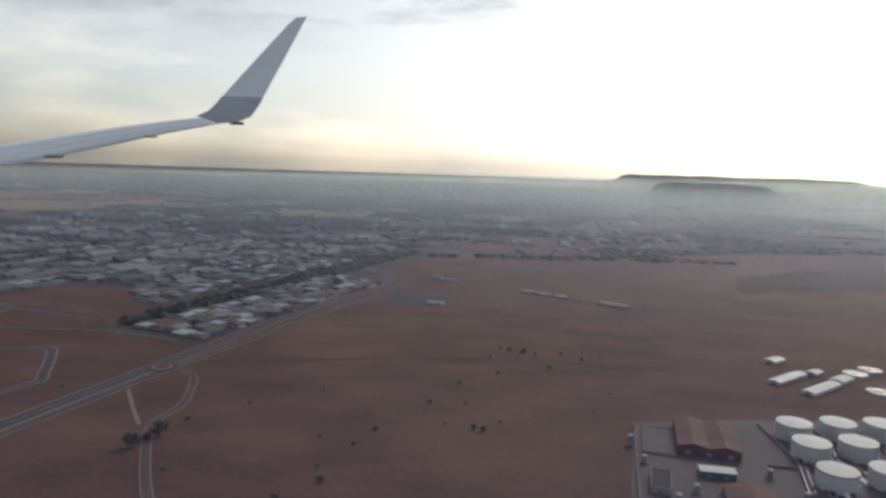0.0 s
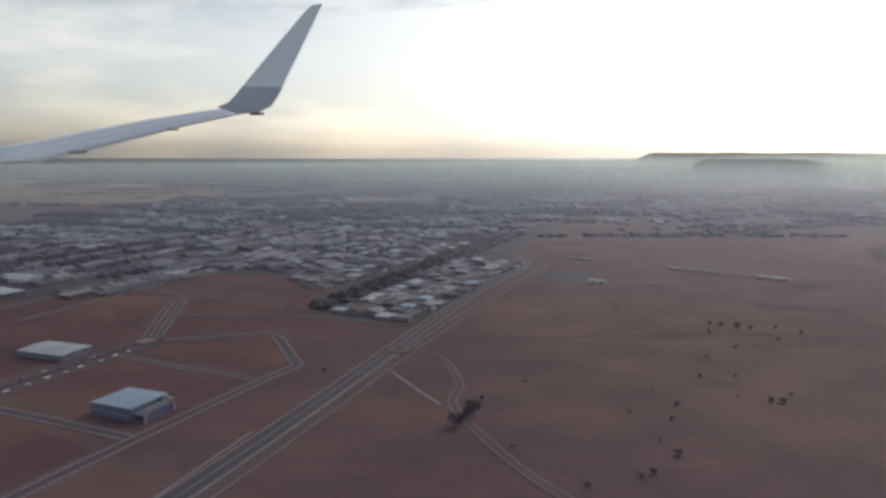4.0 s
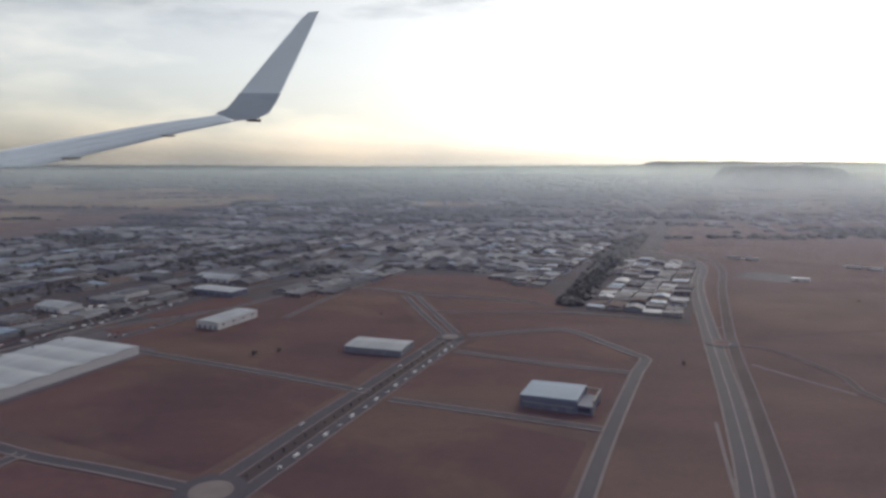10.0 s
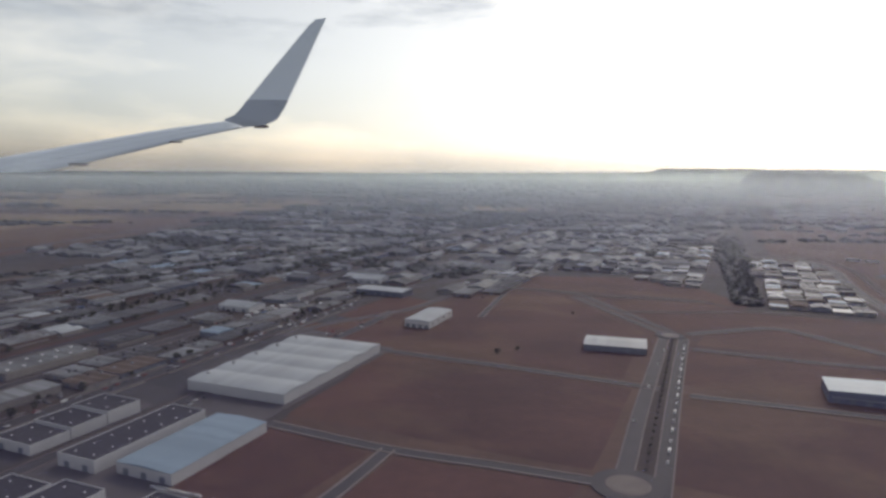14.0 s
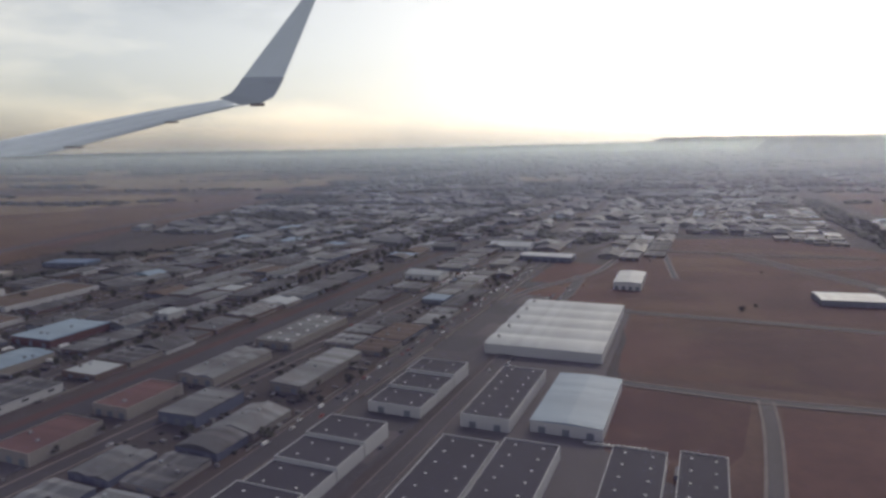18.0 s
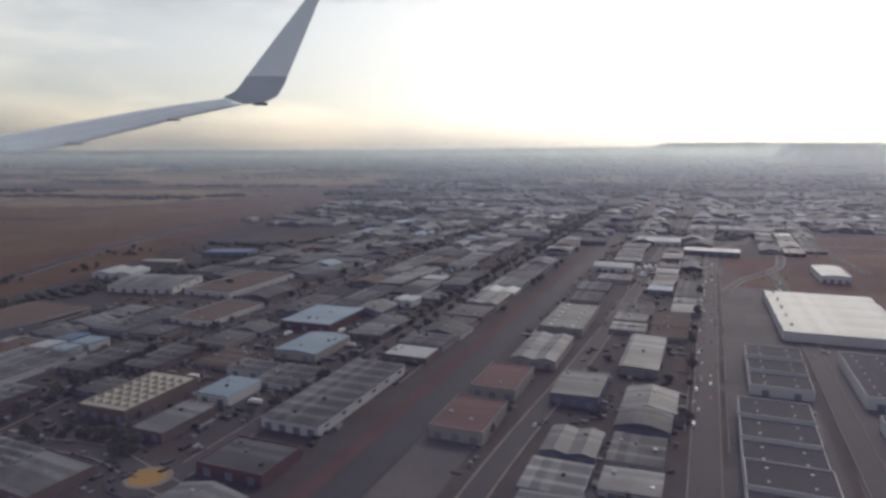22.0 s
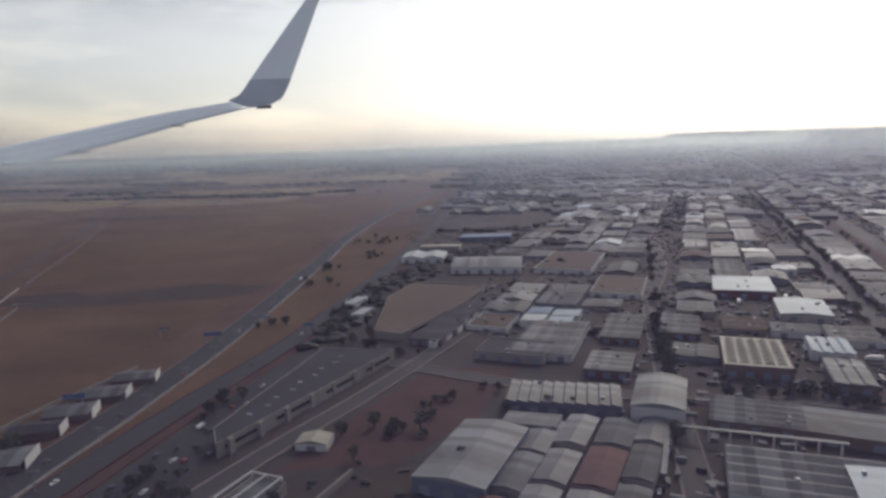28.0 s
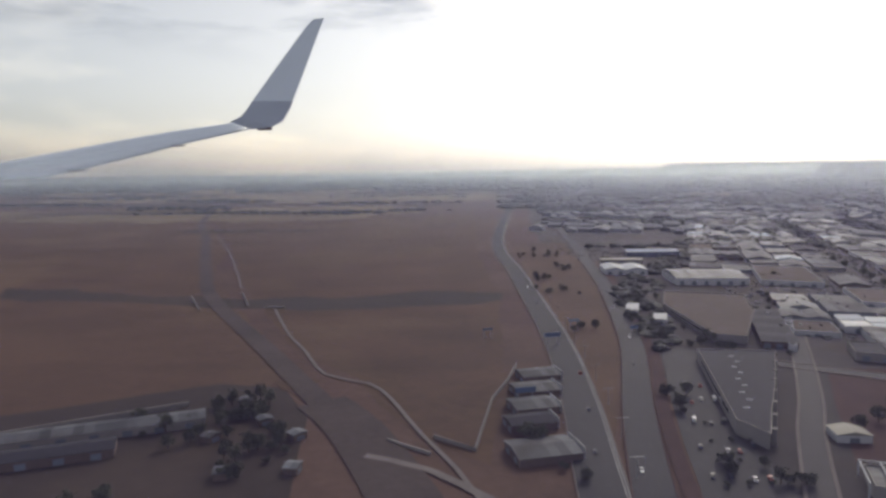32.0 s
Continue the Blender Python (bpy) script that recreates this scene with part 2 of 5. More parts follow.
M = {
    "earth": material("dry_earth", (0.090, 0.050, 0.040), 0.85, spec=0.2, grain=0.5, stain=0.55, patches=((0.110, 0.066, 0.047), 0.0065, 0.46), spread=0, streak=0.45),
    "red_earth": material("ploughed_red_earth", (0.088, 0.043, 0.033), 0.85, spec=0.2, grain=0.35, stain=0.5, patches=((0.116, 0.066, 0.043), 0.02, 0.5), spread=0.25, streak=0.5),
    "town": material("town_dust", (0.060, 0.052, 0.050), 0.85, spec=0.2, grain=0.6, stain=0.5, patches=((0.062, 0.046, 0.036), 0.03, 0.5), spread=0, streak=0.4),
    "straw": material("dry_grass", (0.18, 0.128, 0.068), 0.85, spec=0.2, grain=0.25, stain=0.45, patches=((0.14, 0.095, 0.055), 0.008, 0.5), streak=0.6),
    "field": material("dry_brown_field", (0.108, 0.063, 0.037), 0.85, spec=0.2, grain=0.35, stain=0.5, patches=((0.132, 0.082, 0.045), 0.012, 0.5), streak=0.5),
    "dark_field": material("burnt_field", (0.056, 0.042, 0.034), 0.85, spec=0.2, grain=0.3, stain=0.5, patches=((0.075, 0.054, 0.040), 0.02, 0.5)),
    "asphalt": material("asphalt", (0.054, 0.050, 0.054), 0.75, spec=0.25, grain=2.0, stain=0.3, spread=0.15),
    "tar": material("dark_tar", (0.038, 0.037, 0.042), 0.75, spec=0.25, grain=1.0, stain=0.35, spread=0.1),
    "old_asphalt": material("worn_brown_asphalt", (0.085, 0.066, 0.058), 0.9, spec=0.2, grain=0.8, stain=0.5, spread=0.1),
    "dirt": material("red_dirt_road", (0.080, 0.046, 0.041), 0.9, spec=0.2, grain=1.2, stain=0.5, spread=0.1),
    "kerb": material("concrete_kerb", (0.19, 0.165, 0.152), 0.85, spec=0.2, grain=3, stain=0.4, spread=0.1),
    "yard": material("concrete_yard", (0.098, 0.089, 0.092), 0.8, spec=0.25, grain=0.8, stain=0.45),
    "paint": material("white_paint", (0.75, 0.75, 0.73), 0.6, grain=2, stain=0.2, spread=0.1),
    "line": material("worn_line_paint", (0.30, 0.29, 0.28), 0.8, grain=2, stain=0.4, spread=0.1),
    "white": material("white_wall", (0.50, 0.50, 0.51), 0.65, grain=0.6, stain=0.18, spread=0.12),
    "cream": material("cream_wall", (0.26, 0.24, 0.22), 0.8, grain=0.8, stain=0.3),
    "brick": material("brown_wall", (0.14, 0.105, 0.09), 0.8, grain=1.5, stain=0.35),
    "bluewall": material("blue_cladding", (0.105, 0.125, 0.175), 0.5, grain=0.8, stain=0.2),
    "redwall": material("red_cladding", (0.105, 0.05, 0.046), 0.6, grain=0.8, stain=0.3),
    "glass": material("dark_window", (0.03, 0.035, 0.045), 0.15, grain=2, stain=0.1, bump=0, spec=0.6),
    "door": material("roller_door", (0.16, 0.18, 0.21), 0.5, grain=3, stain=0.2),
    "r_white": material("white_roof_sheet", (0.33, 0.355, 0.385), 0.5, grain=0.7, stain=0.2, spread=0.2, sheets=0.18),
    "r_pale": material("galvanised_roof", (0.165, 0.172, 0.186), 0.6, spec=0.3, grain=0.6, stain=0.4, spread=0.4, patches=((0.14, 0.137, 0.145), 0.12, 0.5), sheets=0.7),
    "r_grey": material("weathered_roof", (0.112, 0.115, 0.125), 0.7, spec=0.25, grain=0.6, stain=0.5, spread=0.5, patches=((0.085, 0.081, 0.085), 0.1, 0.5), sheets=0.8),
    "r_dark": material("dark_flat_roof", (0.042, 0.041, 0.05), 0.8, spec=0.2, grain=0.8, stain=0.4, spread=0.2),
    "r_rust": material("rust_red_roof", (0.105, 0.050, 0.048), 0.8, grain=0.8, stain=0.45, spread=0.2, sheets=0.35),
    "r_blue": material("pale_blue_roof", (0.20, 0.275, 0.36), 0.5, grain=0.6, stain=0.2, spread=0.15, sheets=0.2),
    "r_cobalt": material("cobalt_roof", (0.075, 0.13, 0.24), 0.55, grain=0.6, stain=0.25, spread=0.15, sheets=0.3),
    "r_cream": material("cream_roof", (0.33, 0.31, 0.26), 0.6, grain=0.8, stain=0.3, spread=0.1, sheets=0.3),
    "r_brown": material("sandy_roof", (0.118, 0.09, 0.074), 0.85, spec=0.2, grain=0.4, stain=0.4, spread=0.1),
    "steel": material("grey_steel", (0.30, 0.31, 0.32), 0.45, 0.6, grain=2, stain=0.25),
    "leaf": material("dark_leaves", (0.075, 0.080, 0.050), 0.7, grain=4, stain=0.5, spread=0.6),
    "leaf_far": material("far_leaves", (0.034, 0.038, 0.030), 0.7, grain=0.6, stain=0.5, spread=0.7, island=True),
    "bark": material("bark", (0.10, 0.075, 0.055), 0.9, grain=6, stain=0.4),
    "car_white": material("white_car_paint", (0.78, 0.78, 0.78), 0.3, grain=1, stain=0.05, bump=0),
    "car_dark": material("dark_car_paint", (0.08, 0.09, 0.12), 0.3, grain=1, stain=0.1, spread=0.8, bump=0),
    "car_red": material("red_car_paint", (0.35, 0.05, 0.04), 0.3, grain=1, stain=0.1, spread=0.4, bump=0),
    "rubber": material("tyre_rubber", (0.02, 0.02, 0.02), 0.85, grain=4, stain=0.2),
    "far_roof": material("far_roofs", (0.15, 0.155, 0.165), 0.7, spec=0.25, grain=0.3, stain=0.3, spread=1.2, island=True),
    "yellow": material("yellow_gravel", (0.29, 0.17, 0.045), 0.8, grain=2, stain=0.4),
    "wing_paint": material("pale_grey_aircraft_paint", (0.80, 0.88, 0.96), 0.42, 0.15, grain=0.02, stain=0.12, spread=0, bump=0),
    "wing_band": material("blue_grey_aircraft_paint", (0.46, 0.52, 0.60), 0.42, 0.15, grain=0.02, stain=0.12, spread=0, bump=0),
    "mesa": material("mesa_scrub", (0.030, 0.034, 0.036), 0.95, spec=0.05, grain=0.03, stain=0.4, spread=0),
    "hill": material("hill_scrub", (0.05, 0.055, 0.05), 0.95, spec=0.05, grain=0.03, stain=0.5, spread=0, patches=((0.075, 0.07, 0.058), 0.006, 0.5)),
    "clutter": material("yard_clutter", (0.13, 0.13, 0.135), 0.7, spec=0.3, grain=2, stain=0.3, spread=1.7, bump=0, island=True),
    "water": material("settling_water", (0.14, 0.13, 0.10), 0.2, grain=0.5, stain=0.3, bump=0.05),
}

haze = bpy.data.materials.new("haze_sheet")            # imitates haze on flat upright sheets: mostly clear, the rest scatters tinted light
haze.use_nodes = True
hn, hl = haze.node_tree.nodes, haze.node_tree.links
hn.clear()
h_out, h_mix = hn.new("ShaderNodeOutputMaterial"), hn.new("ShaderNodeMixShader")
h_clear, h_scatter, h_both, h_lit = hn.new("ShaderNodeBsdfTransparent"), hn.new("ShaderNodeBsdfRefraction"), hn.new("ShaderNodeMixShader"), hn.new("ShaderNodeBsdfTranslucent")
h_scatter.inputs["Roughness"].default_value, h_scatter.inputs["IOR"].default_value = 1.0, 1.25
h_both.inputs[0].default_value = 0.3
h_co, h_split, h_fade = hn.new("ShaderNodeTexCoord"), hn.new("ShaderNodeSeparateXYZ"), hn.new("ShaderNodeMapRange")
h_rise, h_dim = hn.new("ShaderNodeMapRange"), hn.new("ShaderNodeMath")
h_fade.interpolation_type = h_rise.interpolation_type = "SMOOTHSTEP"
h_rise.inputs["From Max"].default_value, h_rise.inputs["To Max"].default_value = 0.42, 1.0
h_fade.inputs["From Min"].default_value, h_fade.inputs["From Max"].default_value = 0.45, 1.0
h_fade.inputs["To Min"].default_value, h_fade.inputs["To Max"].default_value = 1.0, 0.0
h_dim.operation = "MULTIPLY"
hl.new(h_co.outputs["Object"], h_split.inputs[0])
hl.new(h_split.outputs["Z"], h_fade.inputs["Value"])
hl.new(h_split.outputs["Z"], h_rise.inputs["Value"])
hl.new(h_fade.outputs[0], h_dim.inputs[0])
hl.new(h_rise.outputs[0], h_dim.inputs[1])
h_thick, h_amt = hn.new("ShaderNodeObjectInfo"), hn.new("ShaderNodeMath")     # each sheet's alpha is its strength
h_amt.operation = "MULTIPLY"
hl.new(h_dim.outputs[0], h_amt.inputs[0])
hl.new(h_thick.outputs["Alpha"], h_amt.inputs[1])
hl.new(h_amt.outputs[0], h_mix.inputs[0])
hl.new(h_thick.outputs["Color"], h_scatter.inputs["Color"])
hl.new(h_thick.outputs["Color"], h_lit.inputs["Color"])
hl.new(h_scatter.outputs[0], h_both.inputs[1])
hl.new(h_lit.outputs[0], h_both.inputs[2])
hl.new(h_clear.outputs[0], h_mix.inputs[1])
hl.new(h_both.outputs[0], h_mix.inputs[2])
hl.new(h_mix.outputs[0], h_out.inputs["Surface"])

# ---- mesh helpers ----
GRID = 68.0                              # the way the streets run
U = (math.cos(radians(GRID)), math.sin(radians(GRID)))
VV = (U[1], -U[0])


def rs(r, s):
    """From the street grid (r across, s along) to the ground."""
    return r * VV[0] + s * U[0], r * VV[1] + s * U[1]


def plan(x, y):
    """From the street plan to the ground."""
    return -387.56 + 1.0026 * (x + 400) + 0.0527 * (y - 150), 158.04 - 0.0119 * (x + 400) + 1.1475 * (y - 150)


def part(name, bm, mat, parent=None, label="", at=None):
    if parent is None and at is None:                    # drawn on the street plan
        for v in bm.verts:
            v.co.x, v.co.y = plan(v.co.x, v.co.y)
    me = bpy.data.meshes.new(name)
    bm.to_mesh(me)
    bm.free()
    me.materials.append(M[mat] if isinstance(mat, str) else mat)
    ob = new(name, me)
    if parent:
        ob.parent = parent
    if at is not None:
        ob.matrix_basis = at
    if label:
        ob["label"] = label
    return ob


def share(name, ob, parent, at):
    """One more object on the mesh of ob."""
    o = new(name, ob.data)
    o.parent, o.matrix_basis = parent, at
    return o


def empty(name, x, y, z=0, turn=0):
    e = new(name)
    e.matrix_basis = pose(*plan(x, y), z, 0, 0, turn)
    return e


def box(bm, x0, x1, y0, y1, z0, z1):
    v = [bm.verts.new((x, y, z)) for z in (z0, z1) for y in (y0, y1) for x in (x0, x1)]
    for f in ((0, 2, 3, 1), (4, 5, 7, 6), (0, 1, 5, 4), (2, 6, 7, 3), (0, 4, 6, 2), (1, 3, 7, 5)):
        bm.faces.new([v[i] for i in f])


def boxes(*dims):
    bm = bmesh.new()
    for d in dims:
        box(bm, *d)
    return bm


def prism(bm, profile, y0, y1):
    """A profile of (x, z), counter-clockwise seen from -y, pushed from y0 to y1."""
    a = [bm.verts.new((x, y0, z)) for x, z in profile]
    b = [bm.verts.new((x, y1, z)) for x, z in profile]
    n = len(profile)
    bm.faces.new(a)
    bm.faces.new(b[::-1])
    for i in range(n):
        bm.faces.new((a[i], b[i], b[(i + 1) % n], a[(i + 1) % n]))


def prism_x(bm, profile, x0, x1):
    """A profile of (y, z) pushed along x."""
    a = [bm.verts.new((x0, y, z)) for y, z in profile]
    b = [bm.verts.new((x1, y, z)) for y, z in profile]
    n = len(profile)
    bm.faces.new(a[::-1])
    bm.faces.new(b)
    for i in range(n):
        bm.faces.new((a[i], a[(i + 1) % n], b[(i + 1) % n], b[i]))


def drum(bm, x, y, z0, z1, r0, r1, n=24):
    a = [bm.verts.new((x + r0 * math.cos(i * 2 * math.pi / n), y + r0 * math.sin(i * 2 * math.pi / n), z0)) for i in range(n)]
    b = [bm.verts.new((x + r1 * math.cos(i * 2 * math.pi / n), y + r1 * math.sin(i * 2 * math.pi / n), z1)) for i in range(n)]
    bm.faces.new(a[::-1])
    bm.faces.new(b)
    for i in range(n):
        bm.faces.new((a[i], a[(i + 1) % n], b[(i + 1) % n], b[i]))


def patch(name, pts, z, mat, label, category="ground", rough=0.0, thick=0.0):
    """A piece of ground with an uneven edge."""
    rng = random.Random(name + str(pts[0]))
    ring = []
    for i, (x, y) in enumerate(pts):
        x2, y2 = pts[(i + 1) % len(pts)]
        k = max(1, int(math.hypot(x2 - x, y2 - y) / 12)) if rough else 1
        for j in range(k):
            jit = rough if j else 0
            ring.append((x + (x2 - x) * j / k + rng.uniform(-jit, jit), y + (y2 - y) * j / k + rng.uniform(-jit, jit)))
    bm = bmesh.new()
    f = bm.faces.new([bm.verts.new((x, y, z)) for x, y in ring])
    f.normal_update()
    if f.normal.z < 0:
        f.normal_flip()
    bmesh.ops.triangulate(bm, faces=[f])
    return tagged(part(name, bm, mat), label, category, kind="structure")


def smooth(pts, step=5.0):
    """A Catmull-Rom line through the points."""
    p = [pts[0], *pts, pts[-1]]
    out = []
    for i in range(1, len(p) - 2):
        (x0, y0), (x1, y1), (x2, y2), (x3, y3) = p[i - 1 : i + 3]
        k = max(2, int(math.hypot(x2 - x1, y2 - y1) / step))
        for j in range(k):
            t = j / k
            out.append(tuple(0.5 * (2 * b + (c - a) * t + (2 * a - 5 * b + 4 * c - d) * t * t + (3 * b - a - 3 * c + d) * t**3) for a, b, c, d in ((x0, x1, x2, x3), (y0, y1, y2, y3))))
    return out + [pts[-1]]


def offset(line, d):
    """The line moved d metres to its right."""
    out = []
    for i, (x, y) in enumerate(line):
        (xa, ya), (xb, yb) = line[max(0, i - 1)], line[min(len(line) - 1, i + 1)]
        k = math.hypot(xb - xa, yb - ya) or 1
        out.append((x + (yb - ya) / k * d, y - (xb - xa) / k * d))
    return out


def ribbon(bm, line, d0, d1, z, thick=0.0):
    a, b = offset(line, d0), offset(line, d1)
    va, vb = [bm.verts.new((*p, z)) for p in a], [bm.verts.new((*p, z)) for p in b]
    for i in range(len(line) - 1):
        bm.faces.new((va[i], vb[i], vb[i + 1], va[i + 1]))
    if thick:
        for v in (va, vb):
            w = [bm.verts.new((q.co.x, q.co.y, z - thick)) for q in v]
            for i in range(len(line) - 1):
                bm.faces.new((w[i], w[i + 1], v[i + 1], v[i]) if v is va else (w[i], v[i], v[i + 1], w[i + 1]))


LEVEL = [0.10]


def road(label, pts, width, mat="asphalt", kerb=0.45, line=False, name="road", step=5.0, edge="kerb"):
    """A street: the carriageway, with raised pavements along both sides and painted lines as parts."""
    LEVEL[0] += 0.004
    z, h = LEVEL[0], width / 2
    mid = [plan(*p) for p in smooth(pts, step)]
    bm = bmesh.new()
    ribbon(bm, mid, -h, h, z)
    ob = tagged(part(name, bm, mat, at=pose(0, 0, 0)), label, "road", kind="structure")
    if kerb:
        for side in (-1, 1):
            bm = bmesh.new()
            a, b = sorted((side * h, side * (h + kerb)))
            ribbon(bm, mid, a, b, z + 0.07, 0.16)
            part("kerb", bm, edge, ob)
    if line:
        bm = bmesh.new()
        for d in line:
            ribbon(bm, mid, d - 0.09, d + 0.09, z + 0.012)
        part("lane_line", bm, "line", ob)
    return ob

# ---- ground ----
bm = bmesh.new()
bm.faces.new([bm.verts.new(p) for p in ((-6350, -1500, 0), (5650, -1500, 0), (5650, 7000, 0), (-6350, 7000, 0))])
tagged(part("ground", bm, "earth", at=pose(0, 0, 0)), "wide plain of dry red-brown earth and thin grass", "ground", kind="structure")
patch("town_ground", [(-330, 40), (-352, 92), (-376, 112), (-360, 146), (-346, 202), (-372, 226), (-374, 238), (-346, 266), (-322, 304), (-300, 316), (-262, 306), (-206, 290), (-190, 264), (-140, 254), (-112, 330), (-97, 400), (-104, 440),
      (-40, 640), (200, 900), (300, 1300), (-200, 1500), (-520, 1400), (-600, 700), (-640, 420), (-650, 200), (-662, 60), (-662, 30), (-450, 10)], 0.05, "town", "dusty grey-brown ground of the industrial town", rough=2)
patch("ground_far_scrub", [(-30, 700), (400, 560), (700, 700), (900, 1500), (300, 1600), (100, 1000)], 0.04, "dark_field", "dark scrub and gardens beyond the town", rough=25)
patch("ground_far_scrub", [(-1500, 1300), (-600, 1150), (900, 1500), (1800, 2400), (-300, 2300), (-1700, 1900)], 0.04, "dark_field", "dark wooded country under the haze", rough=60)
for pts in (((-1250, 560), (-820, 520), (-690, 640), (-760, 720), (-1200, 700)), ((-1300, 900), (-700, 760), (-560, 900), (-600, 1020), (-1250, 1080)),
            ((-1700, 1200), (-900, 1130), (-700, 1290), (-1500, 1420)), ((-900, 2500), (600, 2650), (500, 2900), (-1200, 2800)), ((620, 900), (1200, 1050), (1500, 1300), (800, 1150)),
            ((250, 1560), (1500, 1500), (1900, 1900), (800, 1790), (330, 1720)), ((-2600, 1700), (-1500, 1600), (-1200, 1900), (-2500, 2100)), ((-420, 860), (-330, 820), (-240, 900), (-330, 960))):
    patch("straw_field", list(pts), 0.055, "straw", "pale yellow field of dry grass", "field", rough=14)
for pts in (((-1150, 640), (-800, 600), (-760, 625), (-1100, 680)), ((-900, 440), (-800, 430), (-790, 445), (-890, 460)), ((-1400, 800), (-800, 735), (-690, 760), (-1350, 860)), ((-720, 470), (-690, 465), (-688, 475), (-715, 480)),
            ((150, 420), (330, 470), (420, 560), (300, 560), (160, 480)), ((20, 300), (60, 296), (62, 304), (22, 309)), ((-870, 240), (-820, 226), (-778, 214), (-742, 211), (-704, 220), (-682, 214), (-684, 203), (-712, 197), (-745, 193), (-778, 199), (-812, 211), (-860, 221)), ((-760, 700), (-620, 690), (-600, 712), (-740, 730))):
    patch("dark_field", list(pts), 0.058, "dark_field", "dark patch of burnt grass and scrub", "field", rough=5)
for pts in (((-690, 124), (-684, 200), (-685, 300), (-678, 420), (-662, 560), (-930, 590), (-868, 460), (-812, 322), (-792, 262), (-772, 222), (-744, 160), (-722, 132), (-708, 104), (-697, 93)),
            ((-800, 262), (-815, 322), (-872, 460), (-935, 590), (-1500, 560), (-1400, 200), (-900, 110), (-800, 112), (-748, 122), (-736, 130), (-752, 168), (-776, 212))):
    patch("brown_field", list(pts), 0.046, "field", "dry brown field beside the old road", "field", rough=1.5)
# blocks of bare red earth between the streets of the new estate
for a in ([rs(-390, 6), rs(-312, 11), rs(-312, 62), rs(-394, 60)], [rs(-299, 12), rs(-238, 14), rs(-239, 62), rs(-300, 64)], [rs(-300, 72), rs(-239, 74), rs(-240, 110), rs(-300, 106)], [rs(-298, 116), rs(-241, 120), rs(-240, 131), rs(-269, 150), rs(-296, 132)],
          [rs(-316, 70), rs(-404, 66), rs(-432, 66), rs(-412, 116), rs(-395, 165), rs(-362, 172), rs(-318, 124)], [(-234, 240), (-193, 250), (-152, 258), (-188, 268), (-206, 287), (-258, 298)], [(-361, 143.5), (-334, 132), (-345, 111), (-350, 106.5), (-358, 109.5), (-370, 114.5)],
          [rs(-353, -2), rs(-313, 4), rs(-312, -60), rs(-356, -60)], [rs(-297, 4), rs(-235, 6), rs(-240, -50), rs(-296, -50)]):
    patch("bare_plot", a, 0.07, "red_earth", "bare red-brown building plot between new streets", "field", rough=0.5)
patch("bare_plot", [(-302, 322), (-262, 309), (-206, 293), (-193, 276), (-186, 284), (-200, 330), (-232, 352), (-292, 352)], 0.064, "red_earth", "bare red-brown plot before the dense estate", "field", rough=0.8)
for a, m, lab in (([rs(-424, -120), rs(-362, -60), rs(-366, -45), rs(-386, -34), rs(-392, -6), rs(-395, 66), rs(-420, 66)], "yard", "concrete yard between the warehouses"), ([rs(-442, 74), rs(-428, 72), rs(-418, 98), rs(-417, 136), rs(-440, 142)], "red_earth", "bare red plot beside the works street"), ([rs(-444, -130), rs(-425, -130), rs(-425, 118), rs(-444, 110)], "asphalt", "asphalt forecourt of the terraced units"), ([rs(-497, -150), rs(-486, -150), rs(-486, -79), rs(-496.6, -79)], "yard", "pale concrete lot beside the wide street"),
                  ([(-621, 131), (-602, 129), (-612, 106), (-625, 92), (-643, 91), (-632, 112)], "dirt", "bare red lot with trees behind the works"), ([(-675, 66), (-669, 85), (-662, 112), (-651, 148), (-645, 147), (-640, 138), (-656, 100), (-656, 84), (-663, 66)], "tar", "asphalt car park by the long roof"),
                  ([(-722, 60), (-810, 60), (-800, 110), (-776, 119), (-750, 130), (-736, 127), (-728, 112)], "dark_field", "dark bare compound beside the field")):
    patch("lot", a, 0.0795 if "plot" in lab else 0.075, m, lab, "ground", rough=0.4)

# ---- streets ----
road("main road along the edge of the estate", [(-192, 60), (-170, 117), (-156, 165), (-140, 229), (-126, 285), (-111, 338), (-93, 388), (-92, 430), (-122, 474), (-100, 570), (-62, 670), (20, 900)], 6.0, kerb=0.6, line=(0,))
road("second carriageway beside the main road", [(-186, 60), (-164, 117), (-150, 165), (-132, 232), (-115, 286), (-99, 334), (-83, 378), (-78, 412), (-88, 446)], 3.6, "old_asphalt", kerb=0.5)
road("gravel track along the power line", [(-176, 100), (-170, 130), (-163, 160)], 0.9, "kerb", kerb=0, name="track")
road("pale gravel track across the dry plain", [(-130, 227), (-121, 222), (-114, 207), (-110.5, 195), (-112, 184), (-107, 172), (-92, 148), (-79, 133), (-52, 108), (-30, 85)], 2.2, "old_asphalt", kerb=0.35)
road("straight path below the junction", [(-135, 206), (-125, 193), (-115, 181)], 1.3, "kerb", kerb=0, name="track")
road("faint pale track across the dry plain", [(-123, 236), (-84, 246), (-43, 253), (8, 258), (60, 255)], 1.6, "dirt", kerb=0, name="track")
road("tree-lined boulevard of the estate", [rs(-295.5, -40), rs(-297.5, 10), rs(-299.6, 48), rs(-301.4, 85), rs(-303, 123)], 3.4, kerb=0.35)
road("tree-lined boulevard of the estate", [rs(-303.2, -40), rs(-305.4, 10), rs(-307.3, 45), rs(-308.6, 83), rs(-310, 123)], 3.5, kerb=0.35)
